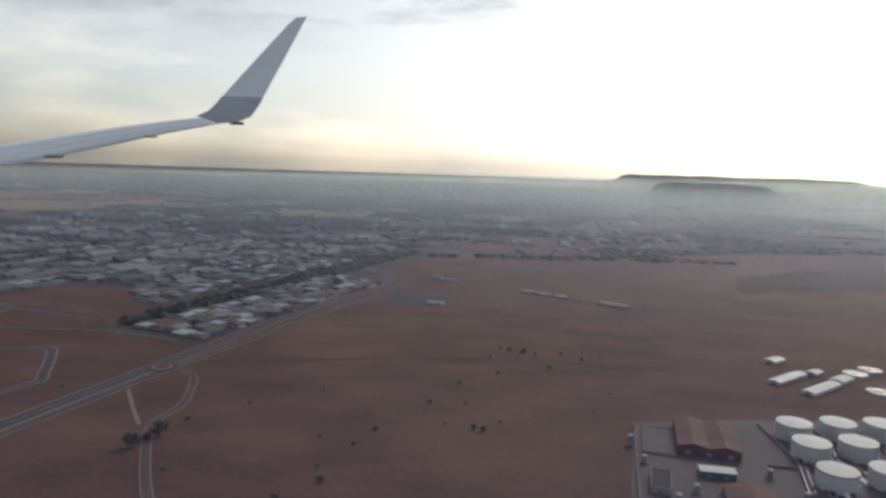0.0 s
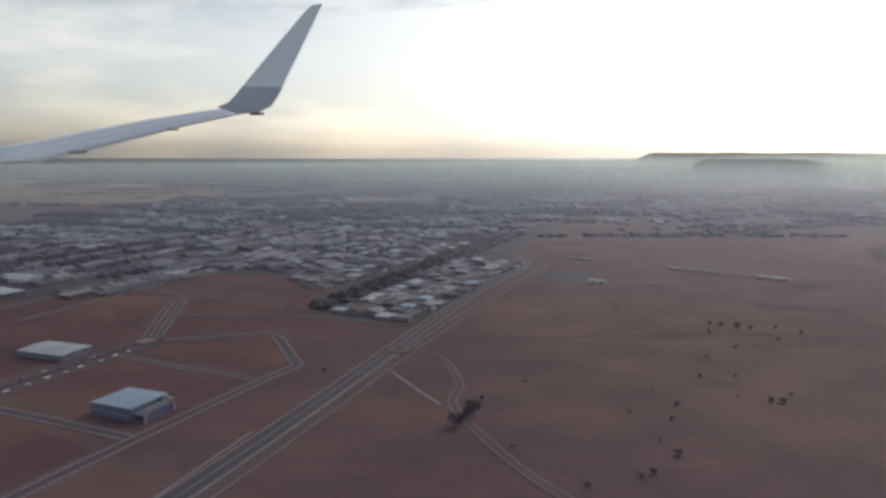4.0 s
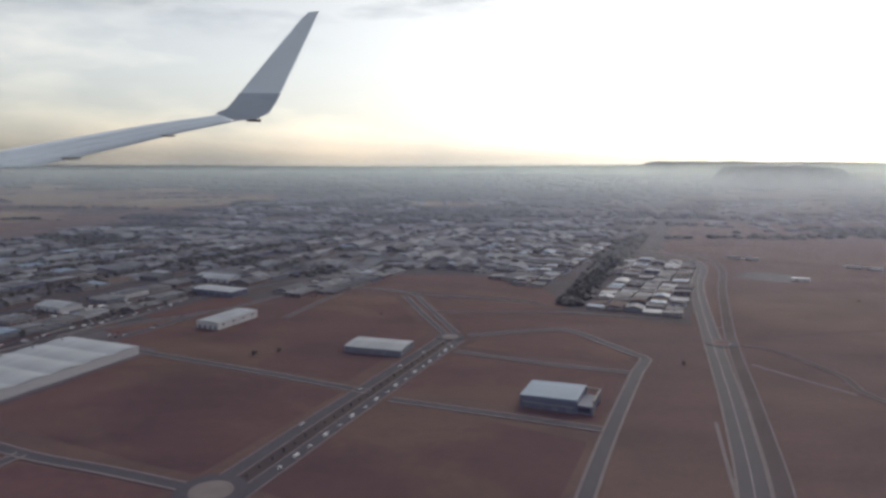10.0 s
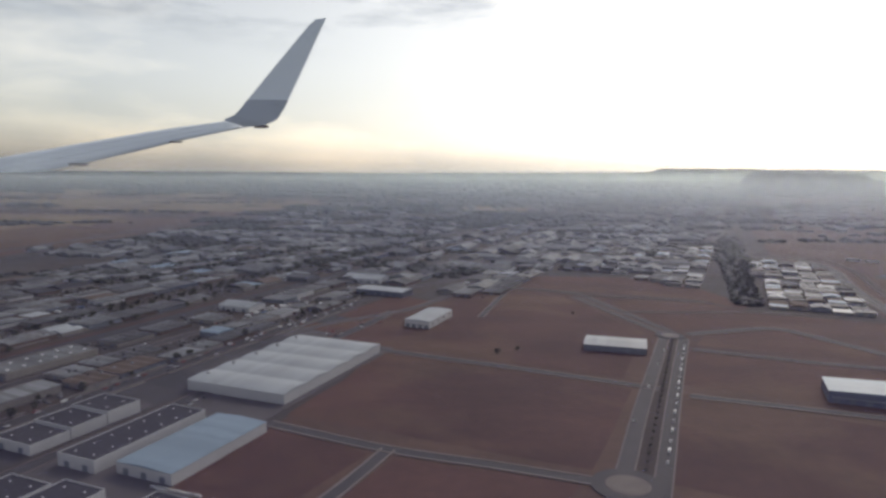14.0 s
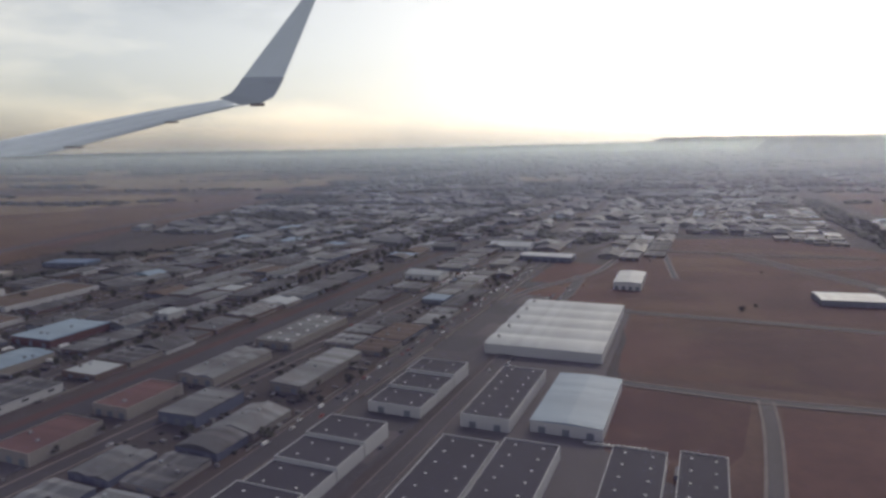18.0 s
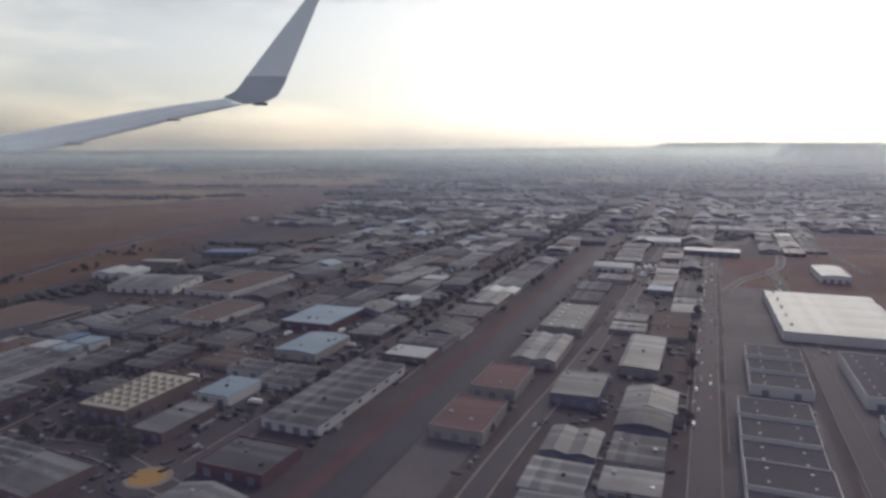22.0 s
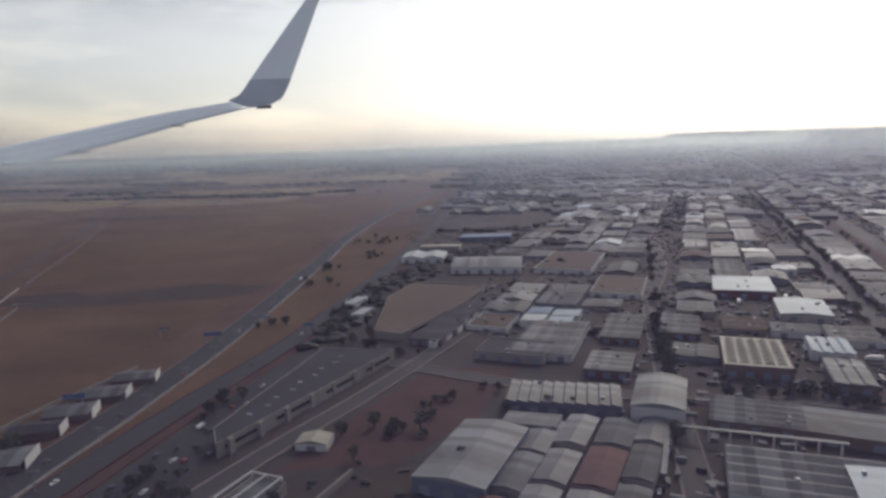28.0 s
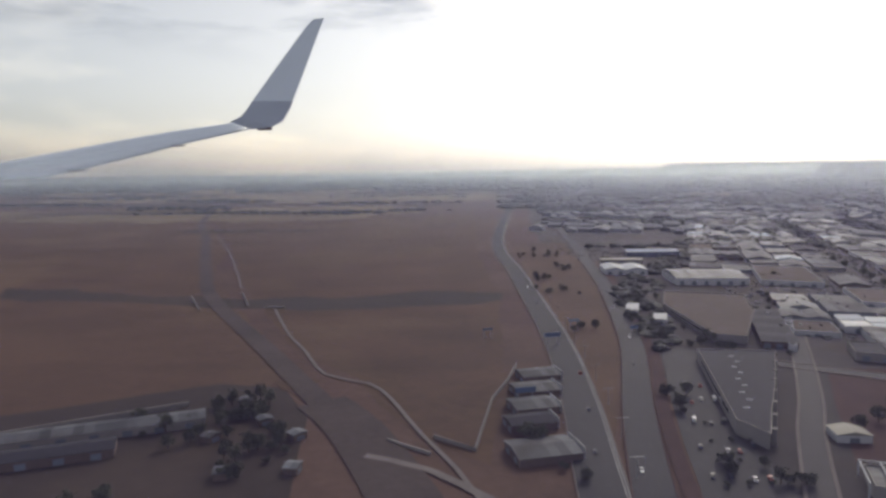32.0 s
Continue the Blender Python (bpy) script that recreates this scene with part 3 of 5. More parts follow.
road("planted middle strip of the boulevard", [rs(-299.4, -38), rs(-301.4, 14), rs(-303.4, 46), rs(-305, 84), rs(-306.5, 119)], 4.0, "dark_field", kerb=0, name="verge")
road("boulevard beyond the roundabout", [(-241, 234), (-253, 262), (-267, 298)], 2.2, kerb=0.5)
road("boulevard beyond the roundabout", [(-237, 236), (-248, 264), (-262, 300)], 2.2, kerb=0.5)
road("estate side street", [(-258, 175), (-298, 190), (-344, 206), (-352, 210)], 2.6, kerb=0.6)
road("estate side street", [(-251, 170), (-218, 161), (-193, 154)], 2.6, kerb=0.6)
road("estate side street", [(-236, 214), (-205, 203), (-178, 196)], 2.2, kerb=0.6)
road("estate edge street", [(-214, 84), (-204, 117), (-192, 152), (-175, 197), (-169.6, 209), (-173, 215), (-188, 238), (-194, 243), (-204, 242), (-232, 233)], 3.0, kerb=0.7)
road("estate side street", [(-284, 122), (-306, 128), (-330, 134), (-362, 146)], 2.8, kerb=0.6)
road("estate side street", [(-330, 134), (-336, 118), (-348, 92), (-360, 70)], 2.6, kerb=0.6)
road("street past the new plaza", [(-262, 302), (-290, 314), (-320, 306), (-344, 266), (-372, 240), (-386, 222)], 2.4, kerb=0.8)
road("short street to the white hall", [(-300, 308), (-312, 254)], 2.0, kerb=0.5)
road("curved estate street", [(-262, 300), (-236, 296), (-205, 288)], 1.6, kerb=0.5)
road("curved estate street", [(-250, 268), (-224, 268), (-190, 270), (-150, 262)], 1.6, kerb=0.5)
road("street of yards and works", [rs(-446.5, -140), rs(-447, 20), rs(-447, 90), rs(-444, 150), rs(-428, 200), rs(-420, 300)], 5.0, kerb=0.3)
road("service street behind the terraces", [rs(-420, -130), rs(-421, 20), rs(-421, 90), rs(-424, 112)], 4.0, kerb=0.25)
road("street between the workshops", [rs(-482, -150), rs(-480, -84), rs(-476, -24), rs(-471, 85), rs(-464, 311), rs(-458, 520)], 4.0, kerb=0.5)
road("wide street with red dirt shoulders", [rs(-506, -160), rs(-505, 20), rs(-503.6, 120), rs(-501, 250), rs(-497, 420), rs(-495, 760)], 4.0, "dirt", kerb=0)
road("asphalt lane of the wide street", [rs(-500.5, -160), rs(-500, 20), rs(-499.5, 120), rs(-497, 250), rs(-493, 420), rs(-491, 703), rs(-491, 1400)], 7.6, "tar", kerb=0)
road("tree-lined works street", [rs(-529, -150), rs(-528, 20), rs(-530, 100), rs(-531, 190), rs(-524, 330), rs(-517, 454), rs(-510, 620)], 4.0, kerb=0.4)
road("tree-lined works street", [(-583, 80), (-572, 125), (-557, 180), (-535, 236), (-495, 378), (-440, 560)], 4.0, kerb=0.4)
road("cross street to the roundabout", [(-640, 140), (-607, 122), (-580, 112), (-550, 106), (-535, 97), (-520, 88)], 4.0, kerb=0.4)
road("cross street between the works", [rs(-535, 48), rs(-588, 56), rs(-640, 75)], 3.0, kerb=0.4)
road("street by the car park", [(-664, 62), (-655, 80), (-644, 100), (-629, 125), (-588, 202), (-540, 290), (-506, 346)], 3.6, kerb=0.5)
road("bare red verge of the carriageway", [(-673.5, 62), (-670.5, 85), (-663.6, 113), (-652.6, 150), (-638.6, 225), (-632, 280)], 2.4, "dirt", kerb=0, name="verge")
road("dual carriageway past the town", [(-687, 40), (-682.3, 85), (-678.3, 114), (-674.8, 151), (-673.2, 200), (-672.2, 250), (-667, 380), (-618, 700), (-560, 1000)], 7.0, "tar", kerb=0.2, line=(2.9, 3.3))
road("dual carriageway past the town", [(-682.5, 40), (-680.5, 62), (-675.5, 85), (-668.2, 113), (-657.2, 150), (-649.5, 188), (-643, 225), (-636, 280), (-627, 350), (-590, 700), (-540, 1000)], 5.6, "tar", kerb=0.25, edge="dirt")
patch("verge", [(-676.4, 100), (-674.6, 114), (-671.2, 151), (-669.6, 200), (-668.4, 250), (-663, 350), (-632, 350), (-639, 280), (-646.2, 225), (-653, 188), (-660.6, 150), (-671.6, 113)], 0.13, "field", "bare brown middle of the dual carriageway", "verge", rough=0.4)
road("old road to the airfield", [(-716, 100), (-726, 117), (-737, 136), (-748, 155), (-760, 175), (-775, 200), (-790, 229), (-803, 262), (-820, 305), (-858, 405), (-905, 520), (-960, 700)], 5.2, "old_asphalt", kerb=0)
patch("verge", [(-738.6, 129.6), (-735.6, 134.4), (-729.0, 130.0), (-731.4, 124.2), (-736, 125.4)], 0.16, "field", "bare brown island in the road fork", "verge", rough=0.3)
road("wide worn forecourt of the old road", [(-697, 45), (-707.5, 80), (-719, 107), (-727, 119)], 10.0, "old_asphalt", kerb=0)
road("footpath worn along the old road", [(-698, 80), (-702, 92), (-708, 105), (-714, 120), (-719, 128), (-729, 134), (-737, 151), (-745, 167), (-756, 195)], 0.8, "kerb", kerb=0, name="track")
road("footpath worn along the old road", [(-778, 230), (-793, 270), (-821, 340), (-853, 412)], 0.7, "kerb", kerb=0, name="track")
road("slip track from the compound", [(-684, 72), (-697, 83), (-706, 92), (-716, 97)], 1.5, "kerb", kerb=0, name="track")
road("straight road through the town", [rs(-296, 330), rs(-300, 412), rs(-304, 605), rs(-309, 815), rs(-315, 1200)], 5, kerb=0.6)
road("gravel siding across the plain", [(-97, 446), (-60, 427), (-20, 406), (14, 388), (50, 366), (84, 338)], 4.0, "old_asphalt", kerb=0, name="track")
road("farm track", [(130, 480), (180, 420), (260, 330), (330, 300)], 2.5, "dirt", kerb=0, name="track")


def roundabout(x, y, r, island, label):
    LEVEL[0] += 0.004
    z = LEVEL[0]
    bm = bmesh.new()
    drum(bm, 0, 0, 0.02, z, r, r, 32)
    ob = part("roundabout", bm, "asphalt", at=pose(*plan(x, y), 0))
    tagged(ob, label, "roundabout", kind="structure")
    bm = bmesh.new()
    drum(bm, 0, 0, z - 0.02, z + 0.1, r * 0.62, r * 0.58, 32)
    part("kerb", bm, "kerb", ob)
    bm = bmesh.new()
    drum(bm, 0, 0, z, z + 0.14, r * 0.54, r * 0.46, 32)
    part("island", bm, island, ob)


roundabout(-279, 121, 7.5, "kerb", "roundabout with a pale paved island")
roundabout(-239, 231, 5.5, "kerb", "roundabout with a pale paved island")
roundabout(-535, 97, 6.5, "yellow", "roundabout with a yellow gravel island")
roundabout(-303, 312, 5.0, "red_earth", "paved plaza of the new estate")
roundabout(-137, 229, 6.0, "red_earth", "road junction beside the estate")

# ---- buildings ----
TURN = GRID - 90
TAKEN = []


def profile(kind, w, h, bays, rise):
    """The top line of a roof across w, from left to right."""
    top, b = [], w / bays
    for i in range(bays):
        x = -w / 2 + i * b
        if kind == "vault":
            top += [(x + b * k / 6, h + 0.06 + rise * math.sin(math.pi * k / 6)) for k in range(6)]
        elif kind == "saw":
            top += [(x, h + 0.06), (x + b * 0.12, h + rise)]
        elif kind == "mono":
            top += [(x, h + 0.06)]
        else:
            top += [(x, h + 0.06), (x + b / 2, h + 0.06 + rise)]
    return top + [(w / 2, h + 0.06 + (rise if kind == "mono" else 0))]


def shed(x, y, w, l, h, turn=TURN, roof="gable", wall="cream", cover="r_grey", bays=1, along=True, rise=None, lights=0, doors=1, windows=0, vents=0,
         label="", name="warehouse", category="warehouse", group="", keep=True, big=1.0):
    """A hall of w x l metres, h to the eaves. along: the ridges run along l. Parts: walls, roof, skylights, doors, windows, vents."""
    if keep:
        TAKEN.append((x * VV[0] + y * VV[1], x * U[0] + y * U[1], w, l))
    e = empty(name, x, y, 0, turn)
    c, d = math.cos(radians(turn)), math.sin(radians(turn))
    w, l = w * math.hypot(1.0026 * c, 1.1475 * d), l * math.hypot(1.0026 * d, 1.1475 * c)
    tagged(e, label or "weathered grey corrugated industrial shed", category, group)
    rise = rise if rise is not None else max(0.35, (w if along else l) / bays * 0.11)
    spin = pose(0, 0, 0)
    if roof == "flat":
        t, p = 0.14, 0.22
        front = part("wall", boxes((-w / 2, w / 2, -l / 2, -l / 2 + t, 0, h + p)), wall, e)
        part("wall", boxes((-w / 2, w / 2, l / 2 - t, l / 2, 0, h + p)), wall, e)
        part("wall", boxes((-w / 2, -w / 2 + t, -l / 2 + t, l / 2 - t, 0, h + p)), wall, e)
        part("wall", boxes((w / 2 - t, w / 2, -l / 2 + t, l / 2 - t, 0, h + p)), wall, e)
        top_ob = part("roof", boxes((-w / 2 + t, w / 2 - t, -l / 2 + t, l / 2 - t, h - 0.2, h)), cover, e)
        zr = lambda px, py: h
    else:
        front = part("wall", boxes((-w / 2, w / 2, -l / 2, l / 2, 0, h)), wall, e)
        spin = pose(0, 0, 0, 0, 0, 0 if along else 90).inverted()
        o = 0.12
        a, b = (w, l) if along else (l, w)
        top = profile(roof, a + 2 * o, h, bays, rise)
        line = [(-a / 2 - o, h + 0.004), *[(p, q) for p, q in top], (a / 2 + o, h + 0.004)]
        bm = bmesh.new()
        prism(bm, [line[0], *line[:0:-1]], -b / 2 - o, b / 2 + o)
        bmesh.ops.recalc_face_normals(bm, faces=bm.faces)
        top_ob = part("roof", bm, cover, e, at=pose(0, 0, 0, 0, 0, 0 if along else 90))
        bw = (a + 2 * o) / bays
        zr = lambda px, py: h + 0.06 + (rise * (1 - abs((((px if along else py) + a / 2 + o) % bw) / bw * 2 - 1)) if roof != "vault" else rise * math.sin(math.pi * ((((px if along else py) + a / 2 + o) % bw) / bw)))
    if lights:
        first = None
        nx = 2 if w < 14 else 3
        for i in range(lights):
            for j in range(nx):
                px, py = (-w / 2 + w * (j + 0.5) / nx), (-l / 2 + l * (i + 0.5) / lights)
                m = spin @ pose(px, py, zr(px, py) + 0.08)
                if first is None:
                    first = part("skylight", boxes((-0.22 * big, 0.22 * big, -0.16 * big, 0.16 * big, -0.06, 0.07 * big)), "paint", top_ob, "small white skylight", at=m)
                else:
                    share("skylight", first, top_ob, m)
    if doors:
        first = None
        for i in range(doors):
            px = -w / 2 + w * (i + 0.5) / doors
            m = pose(px, -l / 2 - 0.02, 0)
            if first is None:
                dw, dh = min(1.5, w / doors * 0.6), min(1.5, h * 0.7)
                first = part("roller_door", boxes((-dw / 2, dw / 2, -0.03, 0.03, 0.02, dh)), "door", front, at=m)
            else:
                share("roller_door", first, front, m)
    if windows:
        first = None
        for i in range(windows):
            py = -l / 2 + l * (i + 0.5) / windows
            for side in (-1, 1):
                m = pose(side * (w / 2 + 0.01), py, h * 0.62)
                if first is None:
                    ww = min(1.6, l / windows * 0.6)
                    first = part("window", boxes((-0.03, 0.03, -ww / 2, ww / 2, -0.25, 0.25)), "glass", e, at=m)
                else:
                    share("window", first, e, m)
    if keep and y < 215 and w * l > 70 and roof != "vault" and x > -640 and x < -380 and not lights:
        q = random.Random(int(x * 7 + y * 13))            # small units and hatches on the nearer roofs
        for i in range(q.choice((1, 2, 2, 3))):
            px, py = q.uniform(-0.38, 0.38) * w, q.uniform(-0.4, 0.4) * l
            part("roof_unit", boxes((-0.3 * q.uniform(0.6, 1.5), 0.3, -0.25, 0.25 * q.uniform(1, 2), -0.3, 0.35)), q.choice(("r_white", "r_pale", "steel", "r_dark")), top_ob, at=spin @ pose(px, py, zr(px, py)))
    if vents:
        first = None
        for i in range(vents):
            px, py = (0, -l / 2 + l * (i + 0.5) / vents) if along else (-w * 0.42, -l / 2 + l * (i + 0.5) / vents)
            m = spin @ pose(px, py, zr(px, py))
            if first is None:
                bm = bmesh.new()
                drum(bm, 0, 0, -0.1, 0.5, 0.35, 0.35, 10)
                drum(bm, 0, 0, 0.5, 0.75, 0.55, 0.3, 10)
                first = part("vent", bm, "steel", top_ob, at=m)
            else:
                share("vent", first, top_ob, m)
    return e


def hall(poly, h, wall, cover, label, name="warehouse", category="warehouse"):
    """A hall on a many-sided plan: one wall a side, and a roof set a little below their tops."""
    n = len(poly)
    cx, cy = sum(p[0] for p in poly) / n, sum(p[1] for p in poly) / n
    TAKEN.append((cx * VV[0] + cy * VV[1], cx * U[0] + cy * U[1], 16, 46))
    e = new(name)
    tagged(e, label, category)
    poly = [plan(x, y) for x, y in poly]
    for i in range(n):
        (x0, y0), (x1, y1) = poly[i - 1], poly[i]
        d = math.hypot(x1 - x0, y1 - y0)
        part("wall", boxes((0, d, -0.07, 0.07, 0, h + 0.22)), wall, e, at=pose(x0, y0, 0, 0, 0, math.degrees(math.atan2(y1 - y0, x1 - x0))))
        if d > 8:
            part("window", boxes((d * 0.15, d * 0.85, -0.12, 0.12, h * 0.45, h * 0.7)), "glass", e, at=pose(x0, y0, 0, 0, 0, math.degrees(math.atan2(y1 - y0, x1 - x0))))
    bm = bmesh.new()
    lo, hi = [[bm.verts.new((x, y, z)) for x, y in poly] for z in (h - 0.2, h)]
    bm.faces.new(hi)
    bm.faces.new(lo[::-1])
    for i in range(n):
        bm.faces.new((lo[i - 1], lo[i], hi[i], hi[i - 1]))
    bmesh.ops.recalc_face_normals(bm, faces=bm.faces)
    part("roof", bm, cover, e)
    return e


# the new estate
shed(-369.3, 185.5, 32, 50, 2.9, -20, "vault", "white", "r_white", bays=5, along=False, rise=0.5, doors=0, vents=5, label="big white warehouse with five rounded roof bays")
shed(-372.5, 131, 14.5, 27, 2.6, -21, "gable", "white", "r_blue", doors=3, rise=0.35, label="white warehouse with a pale blue sheet roof")
shed(-388.5, 135, 10.5, 29, 2.8, -21, "flat", "white", "r_dark", lights=7, doors=2, label="white-walled hall with a dark flat roof and skylights")
shed(-402.8, 96.5, 11, 36, 2.6, -21, "flat", "white", "r_dark", lights=9, doors=2, label="long white-walled hall with a dark flat roof")
shed(-391, 95, 10.5, 36, 2.6, -21, "flat", "white", "r_dark", lights=9, doors=2, label="long white-walled hall with a dark flat roof")
shed(-371, 93, 9.5, 34, 2.6, -21, "flat", "white", "r_dark", lights=8, doors=2, label="long white-walled hall with a dark flat roof")
shed(-360, 91, 8, 34, 2.6, -21, "flat", "white", "r_dark", lights=8, doors=2, label="long white-walled hall with a dark flat roof")
for k in range(3):
    x, y = -408.6 + U[0] * 8.9 * (k - 1), 141 + U[1] * 8.9 * (k - 1)
    shed(x, y, 12.5, 8.7, 2.3 + 0.42 * k, -22, "flat", "white", "r_dark", lights=2, doors=2, label="terraced white unit with a dark flat roof", group="terraced units", name="terrace_unit")
for k in range(6):
    x, y = -424.5 + U[0] * 8.9 * (k - 4), 108.7 + U[1] * 8.9 * (k - 4)
    shed(x, y, 13, 8.7, 2.2 + 0.42 * (k % 3), -22, "flat", "white", "r_dark", lights=2, doors=2, label="terraced white unit with a dark flat roof", group="terraced units", name="terrace_unit")
b1 = shed(-204.5, 171, 15.5, 12, 3.4, -20, "mono", "bluewall", "r_blue", doors=4, rise=0.5, windows=3, label="blue-clad works hall with a pale blue roof")
part("annex", boxes((7.75, 12.0, -6.0, 4, 0, 2.3)), "bluewall", b1, "blue-grey office annex")
part("portal_frame", boxes((8.2, 8.7, 4.1, 4.6, 0, 4.2), (12.1, 12.6, 4.1, 4.6, 0, 4.2), (8.7, 12.1, 4.1, 4.6, 3.7, 4.2), (12.1, 12.6, -6.0, 4.1, 3.7, 4.2), (12.1, 12.6, -6.0, -5.5, 0, 3.7)), "cream", b1, "pale concrete portal frame")
part("glazing", boxes((8.3, 11.5, -6.06, -6.0, 0.5, 1.9)), "glass", b1)
part("canopy", boxes((-7, 7, -7.4, -6.05, 1.7, 1.85)), "steel", b1)
shed(-263, 214.5, 21, 12, 2.2, -14, "gable", "door", "r_white", along=False, rise=0.5, doors=5, windows=2, label="long grey hall with a white ribbed roof")
shed(-333, 246, 10.5, 22, 3.0, -20, "gable", "white", "r_white", doors=4, windows=4, rise=0.4, label="white hall with dark doors in the gable")

# landmark works of the old town
shed(*rs(-490, -72.5), 10.5, 15, 2.6, TURN, "flat", "cream", "r_rust", doors=3, label="cream hall with a rust-red roof", name="warehouse")
shed(*rs(-490, -52), 10, 15, 2.6, TURN, "flat", "cream", "r_rust", doors=3, label="cream hall with a rust-red roof")
shed(-450, 185, 12.5, 28, 2.2, TURN, "flat", "cream", "r_pale", lights=6, big=2.2, doors=3, label="flat hall with rows of bright skylights")
shed(-462, 156, 11, 21, 2.3, TURN, "gable", "cream", "r_pale", doors=3, bays=2, label="pale-roofed hall between the streets")
shed(-457, 131, 10, 14, 2.5, TURN, "mono", "bluewall", "r_pale", rise=0.3, doors=3, label="workshop with a pale roof and blue walls")
shed(*rs(-462, -22), 9, 26, 2.2, TURN, "saw", "cream", "r_pale", bays=1, rise=0.4, doors=2, label="long striped pale-roofed workshop")
shed(*rs(-520.8, -71.5), 12.5, 35, 2.3, TURN, "gable", "white", "r_grey", bays=8, along=False, rise=0.35, doors=4, windows=6, label="long grey-roofed hall with a white front")
shed(-519.5, 101, 13, 10, 2.1, TURN, "flat", "redwall", "r_grey", doors=3, label="flat grey-roofed depot with red walls")
shed(-555, 97, 18, 11, 1.8, -28, "flat", "brick", "r_grey", doors=3, label="low grey-roofed works by the roundabout")
shed(-527, 185, 16.5, 19, 2.4, TURN, "mono", "redwall", "r_blue", rise=0.3, doors=3, label="hall with a large pale blue roof")
shed(-523.5, 159, 12, 16, 2.3, TURN, "gable", "cream", "r_blue", doors=2, rise=0.5, label="small workshop with a pale blue roof")
shed(-503, 205, 7, 7, 2.3, TURN, "gable", "white", "r_white", doors=2, bays=2, label="small white twin-gabled workshop")
crate = shed(-552.5, 127, 12.5, 19, 2.6, -21, "flat", "brick", "r_cream", doors=4, label="factory with a roof of small cream pyramids")
egg = None
crate_roof = next(o for o in crate.children if o.name.startswith("roof"))
for i in range(5):
    for j in range(7):
        m = pose(-4.6 + 2.3 * i, -7.7 + 2.56 * j, 2.61)
        if egg is None:
            bm = bmesh.new()
            drum(bm, 0, 0, 0, 0.55, 1.45, 0.35, 4)
            bmesh.ops.rotate(bm, verts=bm.verts, cent=(0, 0, 0), matrix=Matrix.Rotation(radians(45), 3, "Z"))
            egg = part("roof_pyramid", bm, "r_cream", crate_roof, at=m)
        else:
            share("roof_pyramid", egg, crate_roof, m)
shed(-539.5, 116, 7, 13.5, 2.0, TURN, "saw", "brick", "r_pale", bays=3, along=True, doors=2, label="grey saw-toothed workshop with brick walls")
shed(-534.5, 130, 8, 10, 2.2, TURN, "saw", "white", "r_blue", bays=4, along=True, doors=2, label="blue and white saw-toothed workshop")
shed(-596, 110, 20, 9, 2.4, -14, "saw", "bluewall", "r_pale", bays=10, along=True, rise=0.45, doors=6, label="blue works hall with a pale saw-toothed roof")
shed(-579.5, 106.5, 8.5, 14, 3.6, -22, "vault", "white", "r_pale", rise=0.8, doors=2, bays=1, label="tall white hall with a rounded roof")
shed(-613, 90.5, 10.5, 18.5, 2.6, -25, "gable", "bluewall", "r_pale", rise=0.7, doors=3, label="grey-roofed works hall with a pale patch")
for dx, dy, w, l, m in ((-4, -3, 6, 6, "r_white"), (3, -3, 6, 5, "r_blue"), (-4, 4, 6, 6, "r_cobalt"), (3.5, 3.5, 7, 6, "r_blue")):
    shed(-590 + dx * VV[0] + dy * U[0], 160 + dx * VV[1] + dy * U[1], w, l, 1.9, TURN, "mono", "white", m, rise=0.3, doors=1, label="small shop with a blue or white sheet roof", name="shop", category="shop", group="blue-roofed shops")
shed(-603, 101, 9, 4.5, 2.0, -22, "mono", "redwall", "r_pale", rise=0.3, doors=2, label="red-walled store with a grey roof")
for i, (x, w, m) in enumerate(((-605.4, 4.6, "r_grey"), (-599.9, 4.7, "r_pale"), (-593.2, 5.4, "r_grey"), (-587.4, 4.2, "r_grey"))):
    for k in range(3):                                   # four rows of narrow workshops with lanes between them
        along = (7.5, -4.0, -15.5)[k] + (i % 2) * 1.2
        shed(x + 0.44 * along, 89.5 + 0.9 * along, w, 10.8 - (i + k) % 3, 1.7 + 0.15 * ((i + k) % 2), -26, "gable", "cream", ("r_rust" if (i, k) in ((0, 2), (2, 1)) else "r_pale" if k == i % 3 else m), doors=1, rise=0.4, label="narrow gabled workshop in a tight row", group="row of workshops")
shed(-602, 137, 15.5, 10, 1.9, -24, "flat", "cream", "r_dark", doors=4, label="low dark-roofed hall with a pale parapet")
shed(-565, 101.5, 14, 10.5, 1.7, -24, "gable", "brick", "r_grey", bays=5, along=False, rise=0.35, doors=3, label="dark corrugated sheds under one roof")
shed(-568, 81, 20, 13, 2.2, TURN, "gable", "white", "r_grey", bays=5, rise=0.4, doors=4, label="works hall inside a white canopy yard", along=False)
shed(-560, 77, 8, 9, 2.8, TURN, "mono", "white", "r_blue", rise=0.4, doors=1, label="pale blue-roofed block in the yard")
cn = empty("canopy", -572, 87, 0, TURN)
tagged(cn, "white covered walkway round the works yard", "canopy")
part("roof", boxes((-13, 13, 6.9, 7.9, 2.2, 2.35)), "r_pale", cn)
part("roof", boxes((-13, -12.2, -10, 6.9, 2.2, 2.35)), "r_pale", cn)
for i in range(9):
    part("post", boxes((-12.8 + 3.1 * i, -12.5 + 3.1 * i, 7.6, 7.8, 0, 2.2)), "white", cn)
hall([(-636, 152), (-629, 149), (-614, 174), (-606, 195), (-629, 203), (-636, 185)], 2.0, "cream", "r_brown", "wide low hall with a sandy brown roof")
